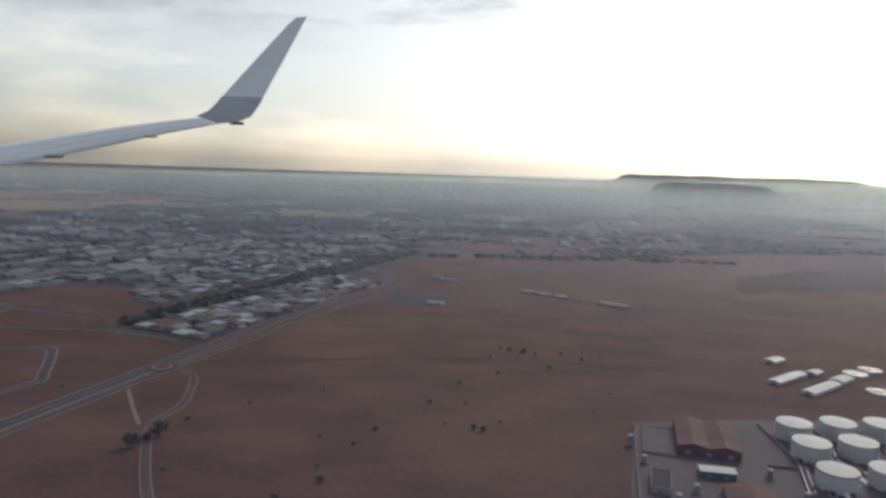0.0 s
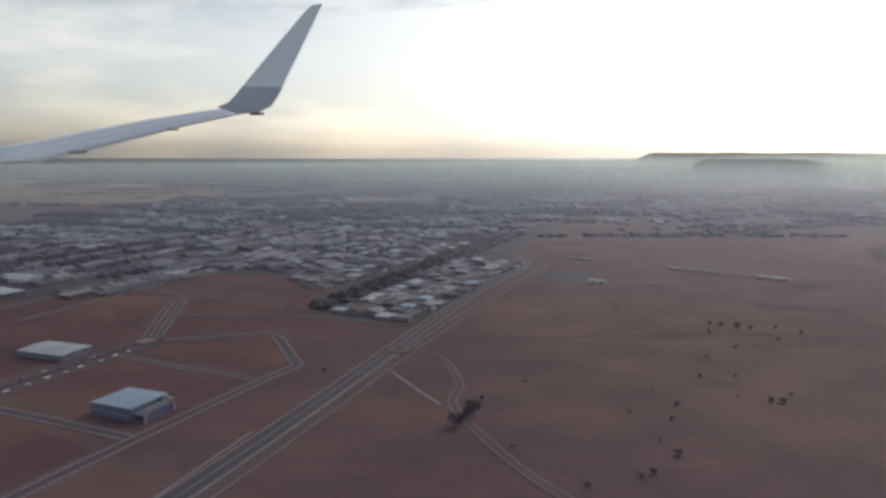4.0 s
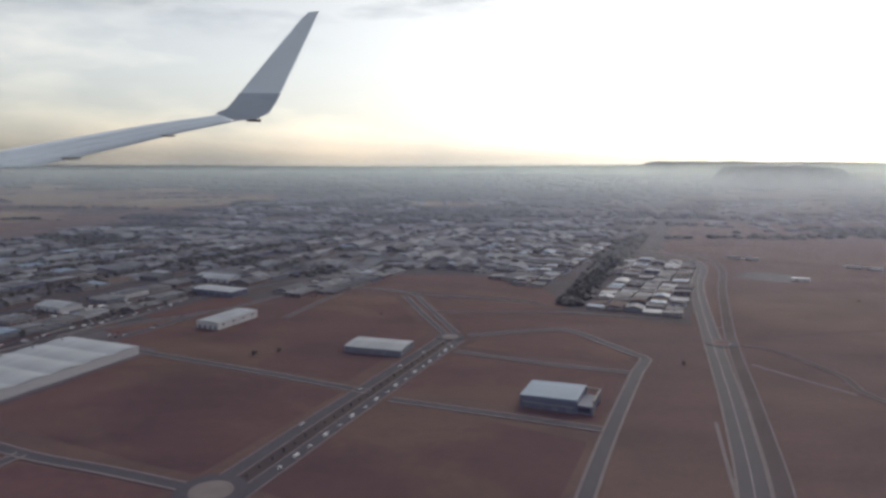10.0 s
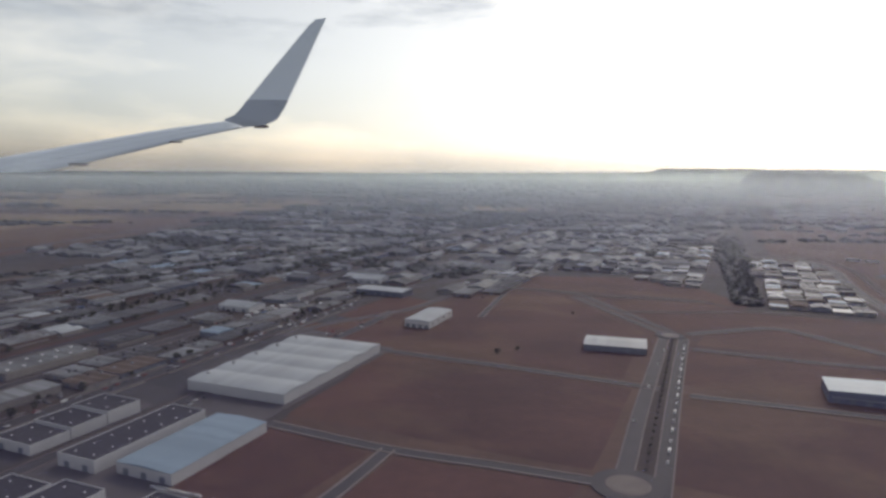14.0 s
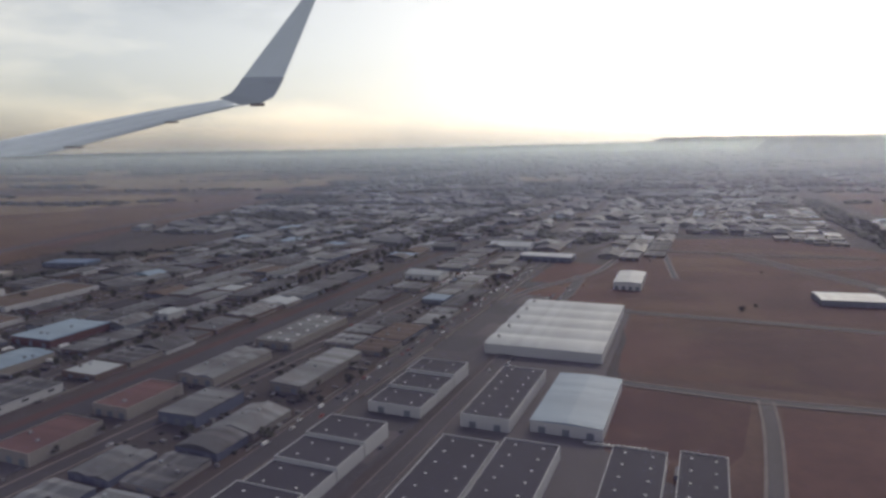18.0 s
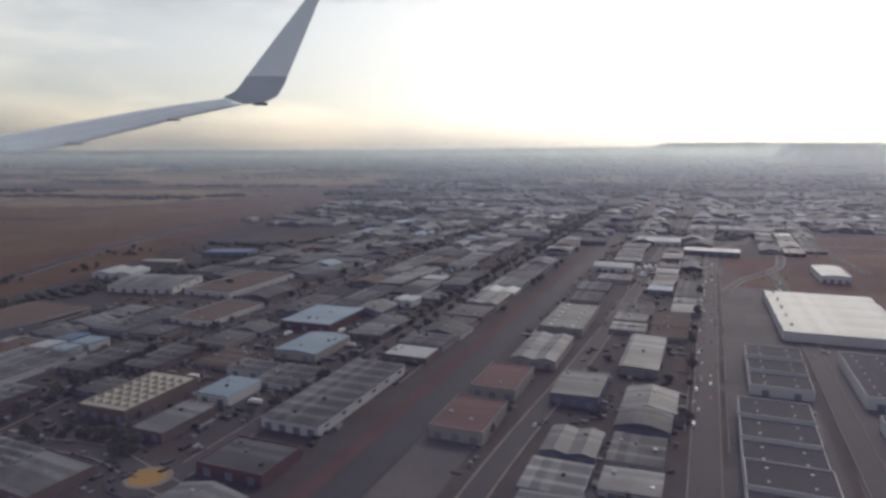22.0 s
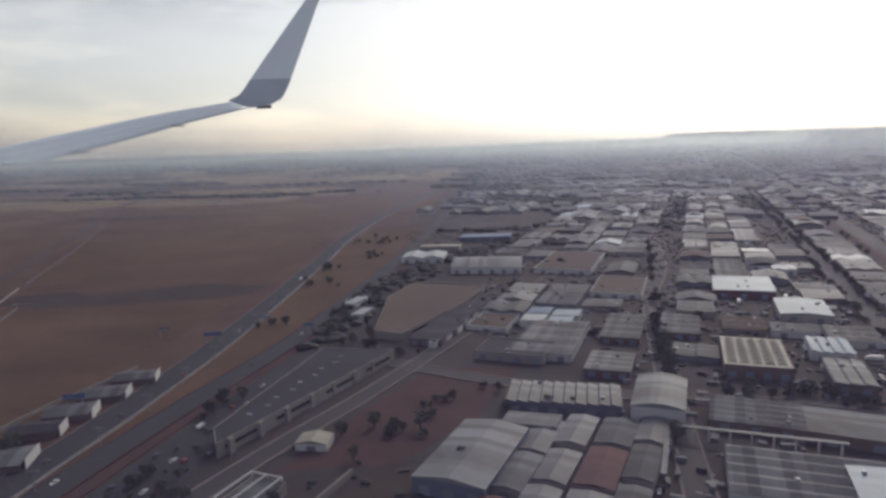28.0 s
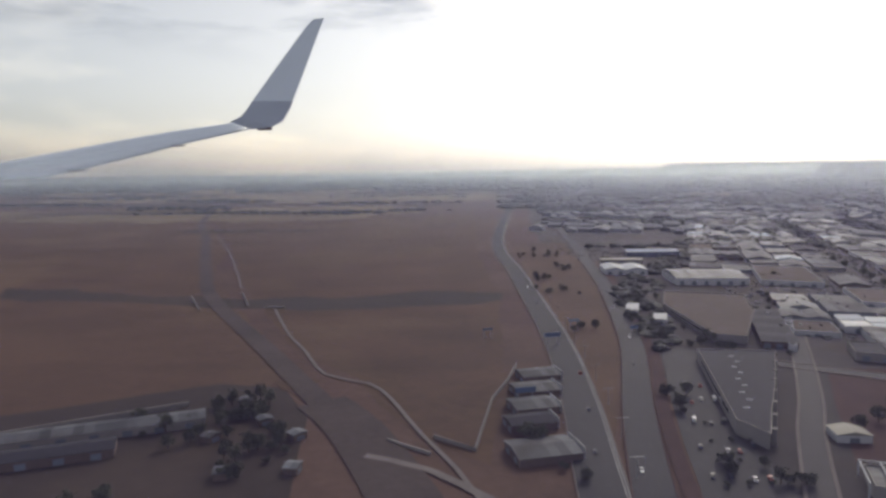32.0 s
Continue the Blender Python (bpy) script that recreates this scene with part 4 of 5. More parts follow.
for k in range(9):
    x, y = -620.7 + 2.8 * k, 144 + 5.1 * k
    shed(x, y, 1.6, 3.4, 1.5, TURN, "flat", "white", "r_grey", doors=0, label="small white kiosk in a row", name="kiosk", category="kiosk", group="row of kiosks", keep=False)
shed(-603, 231, 26, 20, 2.6, -8, "gable", "white", "r_pale", along=False, bays=1, rise=1.2, doors=6, windows=3, label="wide white-fronted hall with dark openings")
shed(-628, 251, 17, 13, 2.2, -8, "gable", "white", "r_white", bays=2, doors=4, label="white twin-roofed hall beside the carriageway")
shed(-600, 296, 24, 10, 2.2, -12, "mono", "bluewall", "r_cobalt", rise=0.6, doors=4, label="long hall with a deep blue roof")
shed(-622, 273, 18, 5, 2.0, -12, "mono", "cream", "r_cream", rise=0.3, doors=3, label="low cream-roofed store beside the carriageway")
st = hall([(-656, 101), (-653.5, 95.5), (-648.2, 104.5), (-641.6, 115), (-635.4, 125.6), (-629.5, 136), (-646, 138.5)], 2.5, "cream", "r_dark", "long dark-roofed wedge-shaped terminal")
for k in range(7):
    part("fin", boxes((-0.35, 0.35, -0.5, 0.5, 0, 2.7)), "cream", st, at=pose(*plan(-651.8 + 3.05 * k, 97.2 + 5.3 * k), 0, 0, 0, -32))
for k in range(9):
    part("skylight", boxes((-0.5, 0.5, -0.2, 0.2, 2.5, 2.6)), "r_white", st, at=pose(*plan(-641 - 1.35 * k + 0.9 * (k % 2), 133 - 3.4 * k), 0, 0, 0, -10))
shed(-638.8, 98.6, 5.2, 3.6, 1.3, -10, "gable", "white", "r_cream", doors=1, label="small pale-roofed house in a dry garden", name="house", category="house")
of = shed(-643.6, 83, 5.6, 6.4, 1.8, -25, "flat", "cream", "r_pale", doors=1, label="flat-roofed office under a frame of white beams", name="house", category="house")
for k in range(3):
    part("beam", boxes((-3.6 + 2.6 * k, -3.36 + 2.6 * k, -3.8, 4.2, 2.2, 2.4), (-3.6 + 2.6 * k, -3.36 + 2.6 * k, 3.96, 4.2, 0, 2.2), (-3.6 + 2.6 * k, -3.36 + 2.6 * k, -3.8, -3.56, 0, 2.2)), "white", of, "white concrete beam")
part("beam", boxes((-3.3, 1.6, 3.98, 4.18, 2.22, 2.38)), "white", of, "white concrete beam")
for i, (x, y, w, l) in enumerate(((-688.7, 96, 6.4, 10), (-689.2, 106.3, 4.6, 8), (-687.6, 113.2, 5.6, 8), (-686, 121.2, 5.6, 8.4), (-684, 129.3, 5.2, 8))):
    sh = shed(x, y, w, l, 1.3, -80, "gable", "brick", ("r_grey", "r_dark", "r_grey", "r_grey", "r_grey")[i], doors=2, rise=0.5, label="roadside shop shed with a white gable front", name="shop", category="shop", group="roadside shops")
    part("front", boxes((-w * 0.48, w * 0.48, l * 0.55, l * 0.55 + 0.15, 0, 1.9)), "white", sh, "white plastered shop front")
shed(-762, 107, 34, 4.6, 1.5, 17, "gable", "cream", "r_grey", along=False, doors=7, rise=0.5, label="long low barrack shed with a pale eave", name="barrack", category="shed")
shed(-770, 97, 30, 4.6, 1.5, 17, "gable", "brick", "r_dark", along=False, doors=6, rise=0.5, label="long low barrack shed in the dark compound", name="barrack", category="shed")
for i, (x, y) in enumerate(((-741, 119), (-735, 110), (-728, 104), (-742, 104), (-726, 93), (-736, 92))):
    shed(x, y, 2.4, 2.0, 1.1, 10 + 17 * i, "gable", "brick", ("r_pale", "r_grey")[i % 2], doors=1, rise=0.3, label="small tin-roofed hut among trees", name="hut", category="hut", group="compound huts")
shed(-361, 297.5, 25, 10, 2.6, TURN, "gable", "bluewall", "r_white", along=False, bays=1, rise=0.6, doors=6, windows=2, label="long hall with blue walls and a pale ribbed roof")
shed(-310, 372, 30, 13, 2.4, TURN, "gable", "white", "r_pale", along=False, bays=1, doors=5, label="long pale-roofed hall beyond the plaza")
shed(-377, 330, 22, 12, 2.4, -18, "gable", "white", "r_white", along=False, doors=5, label="white hall behind the plaza street")
shed(-418, 262, 16, 10, 2.3, TURN, "gable", "white", "r_white", along=False, doors=3, label="white-roofed store by the works street")

shed(-642, 172, 3.5, 7, 1.5, -20, "mono", "white", "r_white", rise=0.2, doors=1, label="small white store beside the sandy roof", name="store", category="store")
shed(-646, 184, 3.5, 9, 1.5, -20, "mono", "white", "r_white", rise=0.2, doors=1, label="small white store beside the sandy roof", name="store", category="store")

# low dark halls of the western works
for r, q, w, l, h, m, lab in ((-603.5, -88, 14, 25, 1.8, "r_grey", "low dark-roofed hall with a white front"), (-588, -101, 9, 11, 1.8, "r_pale", "small pale-roofed hall beside the trees"), (-588, -75, 9, 20, 1.6, "r_grey", "low grey-brown workshop roof"),
                              (-616, 2, 20, 36, 1.8, "r_brown", "wide brown-grey flat works roof"), (-594, -32, 15, 24, 1.5, "r_brown", "low sandy roof between the works"), (-575, -70, 9, 16, 1.7, "r_grey", "grey workshop among the trees"), (-632, -81, 8, 36, 1.6, "r_dark", "long dark roof with a white edge")):
    shed(*rs(r, q), w, l, h, TURN, "flat" if m == "r_brown" else "gable", "white" if w > 12 else "brick", m, along=False, bays=1 if m == "r_brown" else 4, rise=0.3, doors=3, label=lab)

# walls
for pts, h in (([(-687.5, 137), (-690.5, 127.4), (-694.5, 118), (-699, 97.6), (-705.5, 102.5)], 0.7), ([(-790, 102), (-776, 108), (-769.5, 110.8), (-751.5, 118.5)], 1.0), ([(-634.8, 82.1), (-631.2, 89.2)], 1.2), ([(-791, 217), (-780, 196)], 0.6), ([(-775, 222), (-766, 200)], 0.6), ([(-760, 198), (-754, 198)], 0.5), ([(-706, 97), (-713, 102)], 0.5)):
    bm = bmesh.new()
    ribbon(bm, pts, -0.15, 0.15, h, h)
    tagged(part("boundary_wall", bm, "cream"), "low pale plastered boundary wall", "wall", kind="structure")

# ---- the older works, block by block ----
ROOFS = ["r_grey"] * 12 + ["r_pale"] * 8 + ["r_brown"] * 1 + ["r_white"] + ["r_grey", "r_blue", "r_dark", "r_dark"]
WALLS = ["cream", "cream", "brick", "cream", "brick", "bluewall", "door", "white"]
rng = random.Random(7)
FREE = []


def free(x, y, w, l, gap=0.15):
    r, s = x * VV[0] + y * VV[1], x * U[0] + y * U[1]
    return all(abs(r - a) > (w + c) / 2 + gap or abs(s - b) > (l + d) / 2 + gap for a, b, c, d in TAKEN)


def block(r0, r1, s0, s1, turn=TURN, size=(7, 17), put=rs, roofs=ROOFS, wide_each=12):
    """Fills a strip of the grid with halls, back to back, leaving yards."""
    wide = r1 - r0
    cols = max(1, round(wide / wide_each))
    cw = wide / cols
    for c in range(cols):
        s = s0 + rng.uniform(0, 4)
        while s < s1 - 5:
            l = rng.uniform(*size)
            w = cw * rng.uniform(0.8, 0.97)
            x, y = put(r0 + cw * (c + 0.5) + rng.uniform(-0.4, 0.4), s + l / 2)
            if rng.random() < 0.92 and free(x, y, w, l):
                kind = rng.choice(("gable", "gable", "gable", "gable", "gable", "mono", "mono", "saw", "flat", "flat", "vault"))
                ridges = rng.random() < 0.55 and kind != "mono"
                roof = rng.choice(roofs)
                what = {"r_grey": "weathered grey", "r_pale": "galvanised", "r_brown": "sandy brown", "r_white": "white", "r_rust": "rust-red", "r_blue": "pale blue", "r_dark": "dark"}[roof]
                shape = {"gable": "gabled", "mono": "lean-to", "vault": "rounded", "saw": "saw-toothed", "flat": "flat"}[kind]
                what_for = {"gable": "workshop", "mono": "store", "vault": "factory_hall", "saw": "factory_hall", "flat": "depot"}[kind]
                shed(x, y, w, l * 0.95, rng.uniform(1.1, 1.8), turn, kind, rng.choice(WALLS), roof, bays=(max(2, round(l / 4)) if ridges else rng.choice((1, 1, 2))) if kind != "mono" else 1, along=not ridges,
                     rise=0.35 if kind in ("mono", "saw") or ridges else None, doors=rng.choice((1, 2, 2)), label=f"industrial shed with a {what} {shape} roof", name=what_for, category=what_for.replace("_", " "))
            else:
                FREE.append((x, y))
            s += l + rng.choice((0.1, 0.2, 0.4, 1.6))


block(-474.5, -452, -120, 20)
block(-468, -449, 20, 140)
block(-460, -444, 140, 330, size=(9, 18))
block(-493, -481, -88, 60)
block(-489, -476, 60, 330)
block(-525, -511.5, -130, 330)
block(-577, -532, -96, 60, size=(7, 15))
block(-577, -545, 62, 330, size=(8, 18))
block(-556, -534, -150, -116)
block(-424, -392, 150, 330, size=(8, 20))
block(-650, -590, -30, 330, size=(9, 20))
block(-640, -590, -100, -36, size=(8, 15))
# the dense estate across the trees
for r0, r1, s0, s1 in ((-272, -230, 190, 262), (-280, -234, 262, 340), (-340, -303, 222, 400), (-388, -346, 246, 400)):
    block(r0, r1, s0, s1, size=(4, 9), roofs=["r_white", "r_pale", "r_pale", "r_grey", "r_grey", "r_grey", "r_blue", "r_brown", "r_dark"], wide_each=9)

# ---- fuel depot ----
for i, (x, y) in enumerate(((81.5, 198), (80.5, 185), (79.5, 169), (95.5, 200), (94.5, 187), (94, 171), (109, 201), (108, 187), (107.5, 172), (121, 200), (120, 185))):
    e = empty("storage_tank", x, y)
    tagged(e, "white storage tank with a blue band" if i == 2 else "white cylindrical fuel storage tank", "tank", "fuel tanks")
    bm = bmesh.new()
    drum(bm, 0, 0, 0, 4.6, 5.1, 5.1, 40)
    part("shell", bm, "white", e)
    bm = bmesh.new()
    drum(bm, 0, 0, 4.6, 4.95, 5.16, 5.1, 40)
    part("rim", bm, "bluewall" if i == 2 else "steel", e)
    bm = bmesh.new()
    drum(bm, 0, 0, 4.95, 5.5, 5.0, 0.4, 40)
    part("roof", bm, "r_white", e)
    bm = boxes(*[(5.1 + 0.05 * k, 5.5 + 0.05 * k, -2.4 + 0.4 * k, -2.0 + 0.4 * k, 0.36 * k, 0.36 * k + 0.08) for k in range(13)])
    part("stair", bm, "steel", e)
    bm = bmesh.new()
    drum(bm, 0, 0, 1.5, 1.6, 5.14, 5.14, 40)
    part("weld_ring", bm, "steel", e)
patch("lot", [(22, 140), (34, 202), (70, 209), (136, 216), (136, 150)], 0.075, "yard", "paved ground of the fuel depot", rough=0.5)
shed(53, 191, 17, 20, 2.6, -12, "gable", "redwall", "r_rust", bays=2, doors=3, label="dark red-roofed depot hall beside the tanks")
shed(39, 190, 9, 18, 0.5, -12, "flat", "cream", "yard", doors=0, label="low walled concrete slab of the depot")
shed(50, 171, 9, 3.5, 1.8, -10, "mono", "bluewall", "r_white", rise=0.2, doors=2, label="small depot office with a white roof")
shed(54, 158, 12, 9, 2.0, -10, "gable", "brick", "r_rust", doors=2, label="red-roofed depot store with brick walls")
shed(34, 165, 5, 10, 1.6, -14, "flat", "cream", "r_dark", doors=1, label="dark flat-roofed plant room")
for k in range(3):
    shed(75 + 4.5 * k, 178 - 1.5 * k, 1.6, 30, 0.8, -16, "flat", "steel", "r_dark", doors=0, label="long loading platform beside the tanks", name="loading_platform", category="platform", group="loading platforms")
for k, (x0, y0, x1, y1) in enumerate(((74, 206, 76, 158), (76, 158, 104, 150), (90, 208, 91, 160), (104, 206, 105, 160), (34, 200, 26, 150), (26, 150, 66, 146), (66, 178, 90, 176))):
    bm = bmesh.new()
    ribbon(bm, [(x0, y0), (x1, y1)], -0.25, 0.25, 0.7, 0.7)
    tagged(part("bund_wall", bm, "kerb"), "low concrete bund wall of the depot", "wall", kind="structure")
for k in range(6):
    e = empty("pipe_run", 79 + 3.0 * k, 177)
    tagged(e, "bundle of grey steel pipes between tanks", "pipes", "depot pipes")
    for j in range(3):
        part("pipe", boxes((-0.5 + 0.4 * j, -0.3 + 0.4 * j, -9, 9, 0.35, 0.55)), "steel", e)
    for j in range(3):
        part("support", boxes((-0.6, 0.6, -8 + 8 * j, -7.7 + 8 * j, 0, 0.34)), "kerb", e)
for k, (x, y) in enumerate(((32, 176), (36, 156), (46, 150), (42, 162), (68, 160), (30, 186), (64, 172))):
    e = empty("process_vessel", x, y)
    tagged(e, "small upright steel vessel with a railing", "vessel", "depot vessels")
    bm = bmesh.new()
    drum(bm, 0, 0, 0.3, 2.2 + 0.5 * (k % 3), 0.8, 0.8, 14)
    part("shell", bm, "steel", e)
    bm = bmesh.new()
    drum(bm, 0, 0, 2.2 + 0.5 * (k % 3), 2.6 + 0.5 * (k % 3), 0.8, 0.2, 14)
    part("cap", bm, "white", e)
    part("base", boxes((-1.0, 1.0, -1.0, 1.0, 0, 0.3)), "kerb", e)
for x, y, w, l in ((103, 251, 4.5, 20), (117, 259, 4, 6), (111, 241, 4.5, 20), (124, 252, 5, 9), (107, 273, 5, 8)):
    shed(x, y, w, l, 1.2, -50, "gable", "white", "r_white", doors=1, label="long white-roofed pump shed", group="pump sheds", name="pump_shed", category="shed")
for x, y in ((134, 261), (143, 267), (132, 241), (146, 246)):
    e = empty("settling_tank", x, y)
    tagged(e, "round white settling tank with dark water", "tank", "settling tanks")
    bm = bmesh.new()
    drum(bm, 0, 0, 0, 0.7, 4.6, 4.6, 32)
    part("rim", bm, "white", e)
    bm = bmesh.new()
    drum(bm, 0, 0, 0.7, 0.72, 4.2, 4.2, 32)
    part("water", bm, "water", e)
    part("bridge", boxes((-4.5, 0.3, -0.25, 0.25, 0.75, 0.95)), "steel", e)


# ---- trees ----
def tree_kind(seed, height, spread):
    """A tapered trunk with limbs, and a crown of many small leaf clumps."""
    q = random.Random(seed)
    tall = height > 3
    e = empty("tall_tree" if tall else "bushy_tree" if height < 2.4 else "tree", 0, 0, -400)
    tagged(e, "tall slender dusty green tree" if tall else "low bushy dusty green tree" if height < 2.4 else "dusty dark green tree with a ragged crown", "tree")
    bm = bmesh.new()
    drum(bm, 0, 0, 0, height * 0.5, height * 0.045, height * 0.025, 6)
    for k in range(4):
        a = k * 1.6 + q.uniform(0, 0.8)
        base = [bm.verts.new((0.02 * height * math.cos(b), 0.02 * height * math.sin(b), height * 0.36)) for b in (0, 2.1, 4.2)]
        tip = bm.verts.new((spread * 0.6 * math.cos(a), spread * 0.6 * math.sin(a), height * 0.72))
        for i in range(3):
            bm.faces.new((base[i], base[(i + 1) % 3], tip))
    part("trunk", bm, "bark", e)
    bm = bmesh.new()
    for k in range(34):
        a, rad = q.uniform(0, 6.28), spread * math.sqrt(q.random()) * 0.8
        cx, cy, cz = rad * math.cos(a), rad * math.sin(a), height * q.uniform(0.42, 0.9) - rad * 0.2
        for j in range(15):
            c = Vector((cx, cy, cz)) + Vector((q.gauss(0, 1), q.gauss(0, 1), q.gauss(0, 0.8))) * spread * 0.17
            d, f = Vector((q.gauss(0, 1), q.gauss(0, 1), q.gauss(0, 1))), Vector((q.gauss(0, 1), q.gauss(0, 1), q.gauss(0, 1)))
            d, f = d.normalized() * spread * 0.14, f.normalized() * spread * 0.12
            bm.faces.new([bm.verts.new(p) for p in (c - d, c + f, c + d, c - f)])
    part("crown", bm, "leaf", e)
    return e


KINDS = [tree_kind(1, 2.6, 1.2), tree_kind(2, 2.1, 1.3), tree_kind(3, 3.3, 1.1)]
COUNT = [0]


USED = set()


def tree(x, y, size=1.0, kind=None):
    """One more tree, from the kinds above."""
    i = rng.randrange(3) if kind is None else kind
    k = KINDS[i]
    if COUNT[0] >= 690:
        return None
    COUNT[0] += 1
    if i not in USED:
        USED.add(i)
        k.matrix_basis = pose(*plan(x, y), 0)
        return k
    m = pose(*plan(x, y), 0, 0, 0, rng.uniform(0, 360)) @ Matrix.Scale(size, 4)
    made = copy_thing(k, m)
    made.scale = (size,) * 3
    return made


for x, y, z in ((-107, 172, 2.3), (-109, 168, 1.8), (-158, 205, 0.8), (-103, 186, 0.9), (-93, 157, 0.8), (-76, 140, 1.0), (-20, 210, 0.7), (-60, 180, 0.6),
                (-90, 200, 0.7), (-14, 260, 0.8), (10, 250, 1.0), (16, 268, 0.9), (24, 262, 0.9), (-8, 196, 0.8), (-70, 215, 0.5), (-58, 240, 0.5), (-116, 130, 0.6), (-64, 120, 0.6), (-24, 228, 0.8), (30, 225, 0.6),
                (-10, 240, 0.9), (-46, 300, 0.7), (-322, 292, 1.3), (-305, 205, 1.4), (-298, 210, 0.9), (-272, 262, 0.7)):
    tree(x, y, z if z > 1.6 else z * 0.65, 1)
for x, y, z in ((-105, 175, 2.0), (-50, 197, 0.5), (-25, 193, 0.6), (-52, 156, 1.2), (-60, 147, 1.0), (-63, 145, 0.7), (-55, 163, 0.6), (-49, 176, 0.7), (-45, 186, 0.9), (-32, 209, 0.7), (-16, 191, 1.0), (-13, 190, 1.1), (-6, 270, 1.2), (0, 268, 1.4), (5, 266, 1.0), (-10, 272, 0.9)):
    tree(x, y, z if z > 1.6 else z * 0.7, 1)
for k in range(20):                                      # the dark row between the estate and the town
    r, q = -278 - 5 * k / 20 + rng.uniform(-2, 2), 196 + 128 * k / 20 + rng.uniform(-3, 3)
    tree(*rs(r, q), rng.uniform(1.2, 2.0))
    tree(*rs(r - 5, q + 2), rng.uniform(1.1, 1.8))
for r0, s0, s1, n, wob in ((-531.5, -90, 330, 80, 1), (-526, -60, 320, 56, 0.6), (-450.4, -60, 130, 16, 0.3), (-509.5, 0, 300, 14, 0.5)):
    for k in range(n):
        x, y = rs(r0 + rng.uniform(-wob, wob), s0 + (s1 - s0) * (k + rng.random()) / n)
        tree(x, y, rng.uniform(0.7, 1.3))
for k in range(40):                                      # along the second works street
    t = (k + rng.random()) / 40
    x, y = (-577 + 30 * t * 1.0, 95 + 110 * t) if t < 0.55 else (-560 + 66 * (t - 0.55) / 0.45, 155 + 223 * (t - 0.55) / 0.45)
    tree(x - 3 + rng.uniform(-1, 1), y, rng.uniform(0.8, 1.5))
for x, y, n, spread in ((-562, 108, 8, 6), (-550, 110, 9, 7), (-642, 150, 9, 9), (-646, 170, 7, 6), (-640, 200, 10, 8), (-628, 140, 5, 4), (-655, 300, 12, 12), (-656, 90, 7, 6), (-636, 80, 6, 8), (-604, 114, 7, 6),
                        (-741, 118, 16, 7), (-733, 100, 20, 8), (-745, 108, 14, 8), (-690, 101, 6, 3), (-684, 88, 3, 3), (-755, 84, 6, 9), (-664, 165, 4, 4), (-662, 215, 5, 6), (-656, 265, 6, 8), (-578, 232, 6, 6), (-600, 190, 5, 8), (-585, 150, 6, 8), (-628, 100, 9, 6), (-620, 112, 6, 5), (-661.5, 111, 4, 1.6), (-661, 117, 3, 3), (-664, 235, 5, 5), (-635, 146, 5, 3), (-648, 178, 4, 7), (-545, 106, 6, 4), (-740, 112, 6, 4)):
    for k in range(n):
        tree(x + rng.gauss(0, spread * 0.5), y + rng.gauss(0, spread * 0.5), rng.uniform(0.5, 1.15))
for k in range(15):                                      # the rows of the car park
    tree(-667 + 3.2 * (k % 3) + 1.9 * (k // 3), 79 + 6.5 * (k // 3), rng.uniform(0.28, 0.42), 1)
for k in range(26):                                      # young trees in the boulevard
    tree(*rs(-301.6 - 0.19 * k, 15 + 4.0 * k), rng.uniform(0.25, 0.45), 0)
for x, y in FREE[:40]:
    tree(x + rng.uniform(-3, 3), y + rng.uniform(-3, 3), rng.uniform(0.6, 1.2))


# ---- cars ----
def car_kind(paint, label, length=1.45, van=False):
    e = empty("car", 0, 0, -400)
    tagged(e, label, "car", "parked cars")
    h = length / 2
    bm = bmesh.new()
    prism_x(bm, [(-h, 0.1), (h, 0.1), (h, 0.26), (h * 0.5, 0.3), (-h, 0.3)] if not van else [(-h, 0.1), (h, 0.1), (h, 0.35), (h * 0.8, 0.62), (-h, 0.64)], -0.27, 0.27)
    bmesh.ops.recalc_face_normals(bm, faces=bm.faces)
    part("body", bm, paint, e)
    bm = bmesh.new()
    if van:
        box(bm, -0.275, 0.275, h * 0.3, h * 0.75, 0.4, 0.56)
        part("side_window", bm, "glass", e)
    else:
        prism_x(bm, [(-h * 0.75, 0.3), (h * 0.42, 0.3), (h * 0.12, 0.45), (-h * 0.55, 0.46)], -0.24, 0.24)
        bmesh.ops.recalc_face_normals(bm, faces=bm.faces)
        part("cabin", bm, "glass", e)
        part("roof", boxes((-0.22, 0.22, -h * 0.53, h * 0.1, 0.455, 0.475)), paint, e)
    first = None
    for sx in (-0.27, 0.27):
        for sy in (-h * 0.62, h * 0.62):
            m = pose(sx, sy, 0.1, 0, 90, 0)
            if first is None:
                bm = bmesh.new()
                drum(bm, 0, 0, -0.05, 0.05, 0.1, 0.1, 10)
                first = part("wheel", bm, "rubber", e, at=m)
            else:
                share("wheel", first, e, m)
    return e


CARS = [car_kind("car_white", "small white car parked on the street"), car_kind("car_dark", "dark saloon car parked on the street"), car_kind("car_red", "red hatchback car parked on the street"), car_kind("car_white", "white delivery van parked at the kerb", 1.9, True)]


PARKED = set()


def park(x, y, turn, kind=None):
    i = kind if kind is not None else rng.choice((0, 0, 0, 1, 1, 2, 3))
    m = pose(*plan(x, y), 0.16, 0, 0, turn)
    if i in PARKED:
        copy_thing(CARS[i], m)
    else:
        PARKED.add(i)
        CARS[i].matrix_basis = m


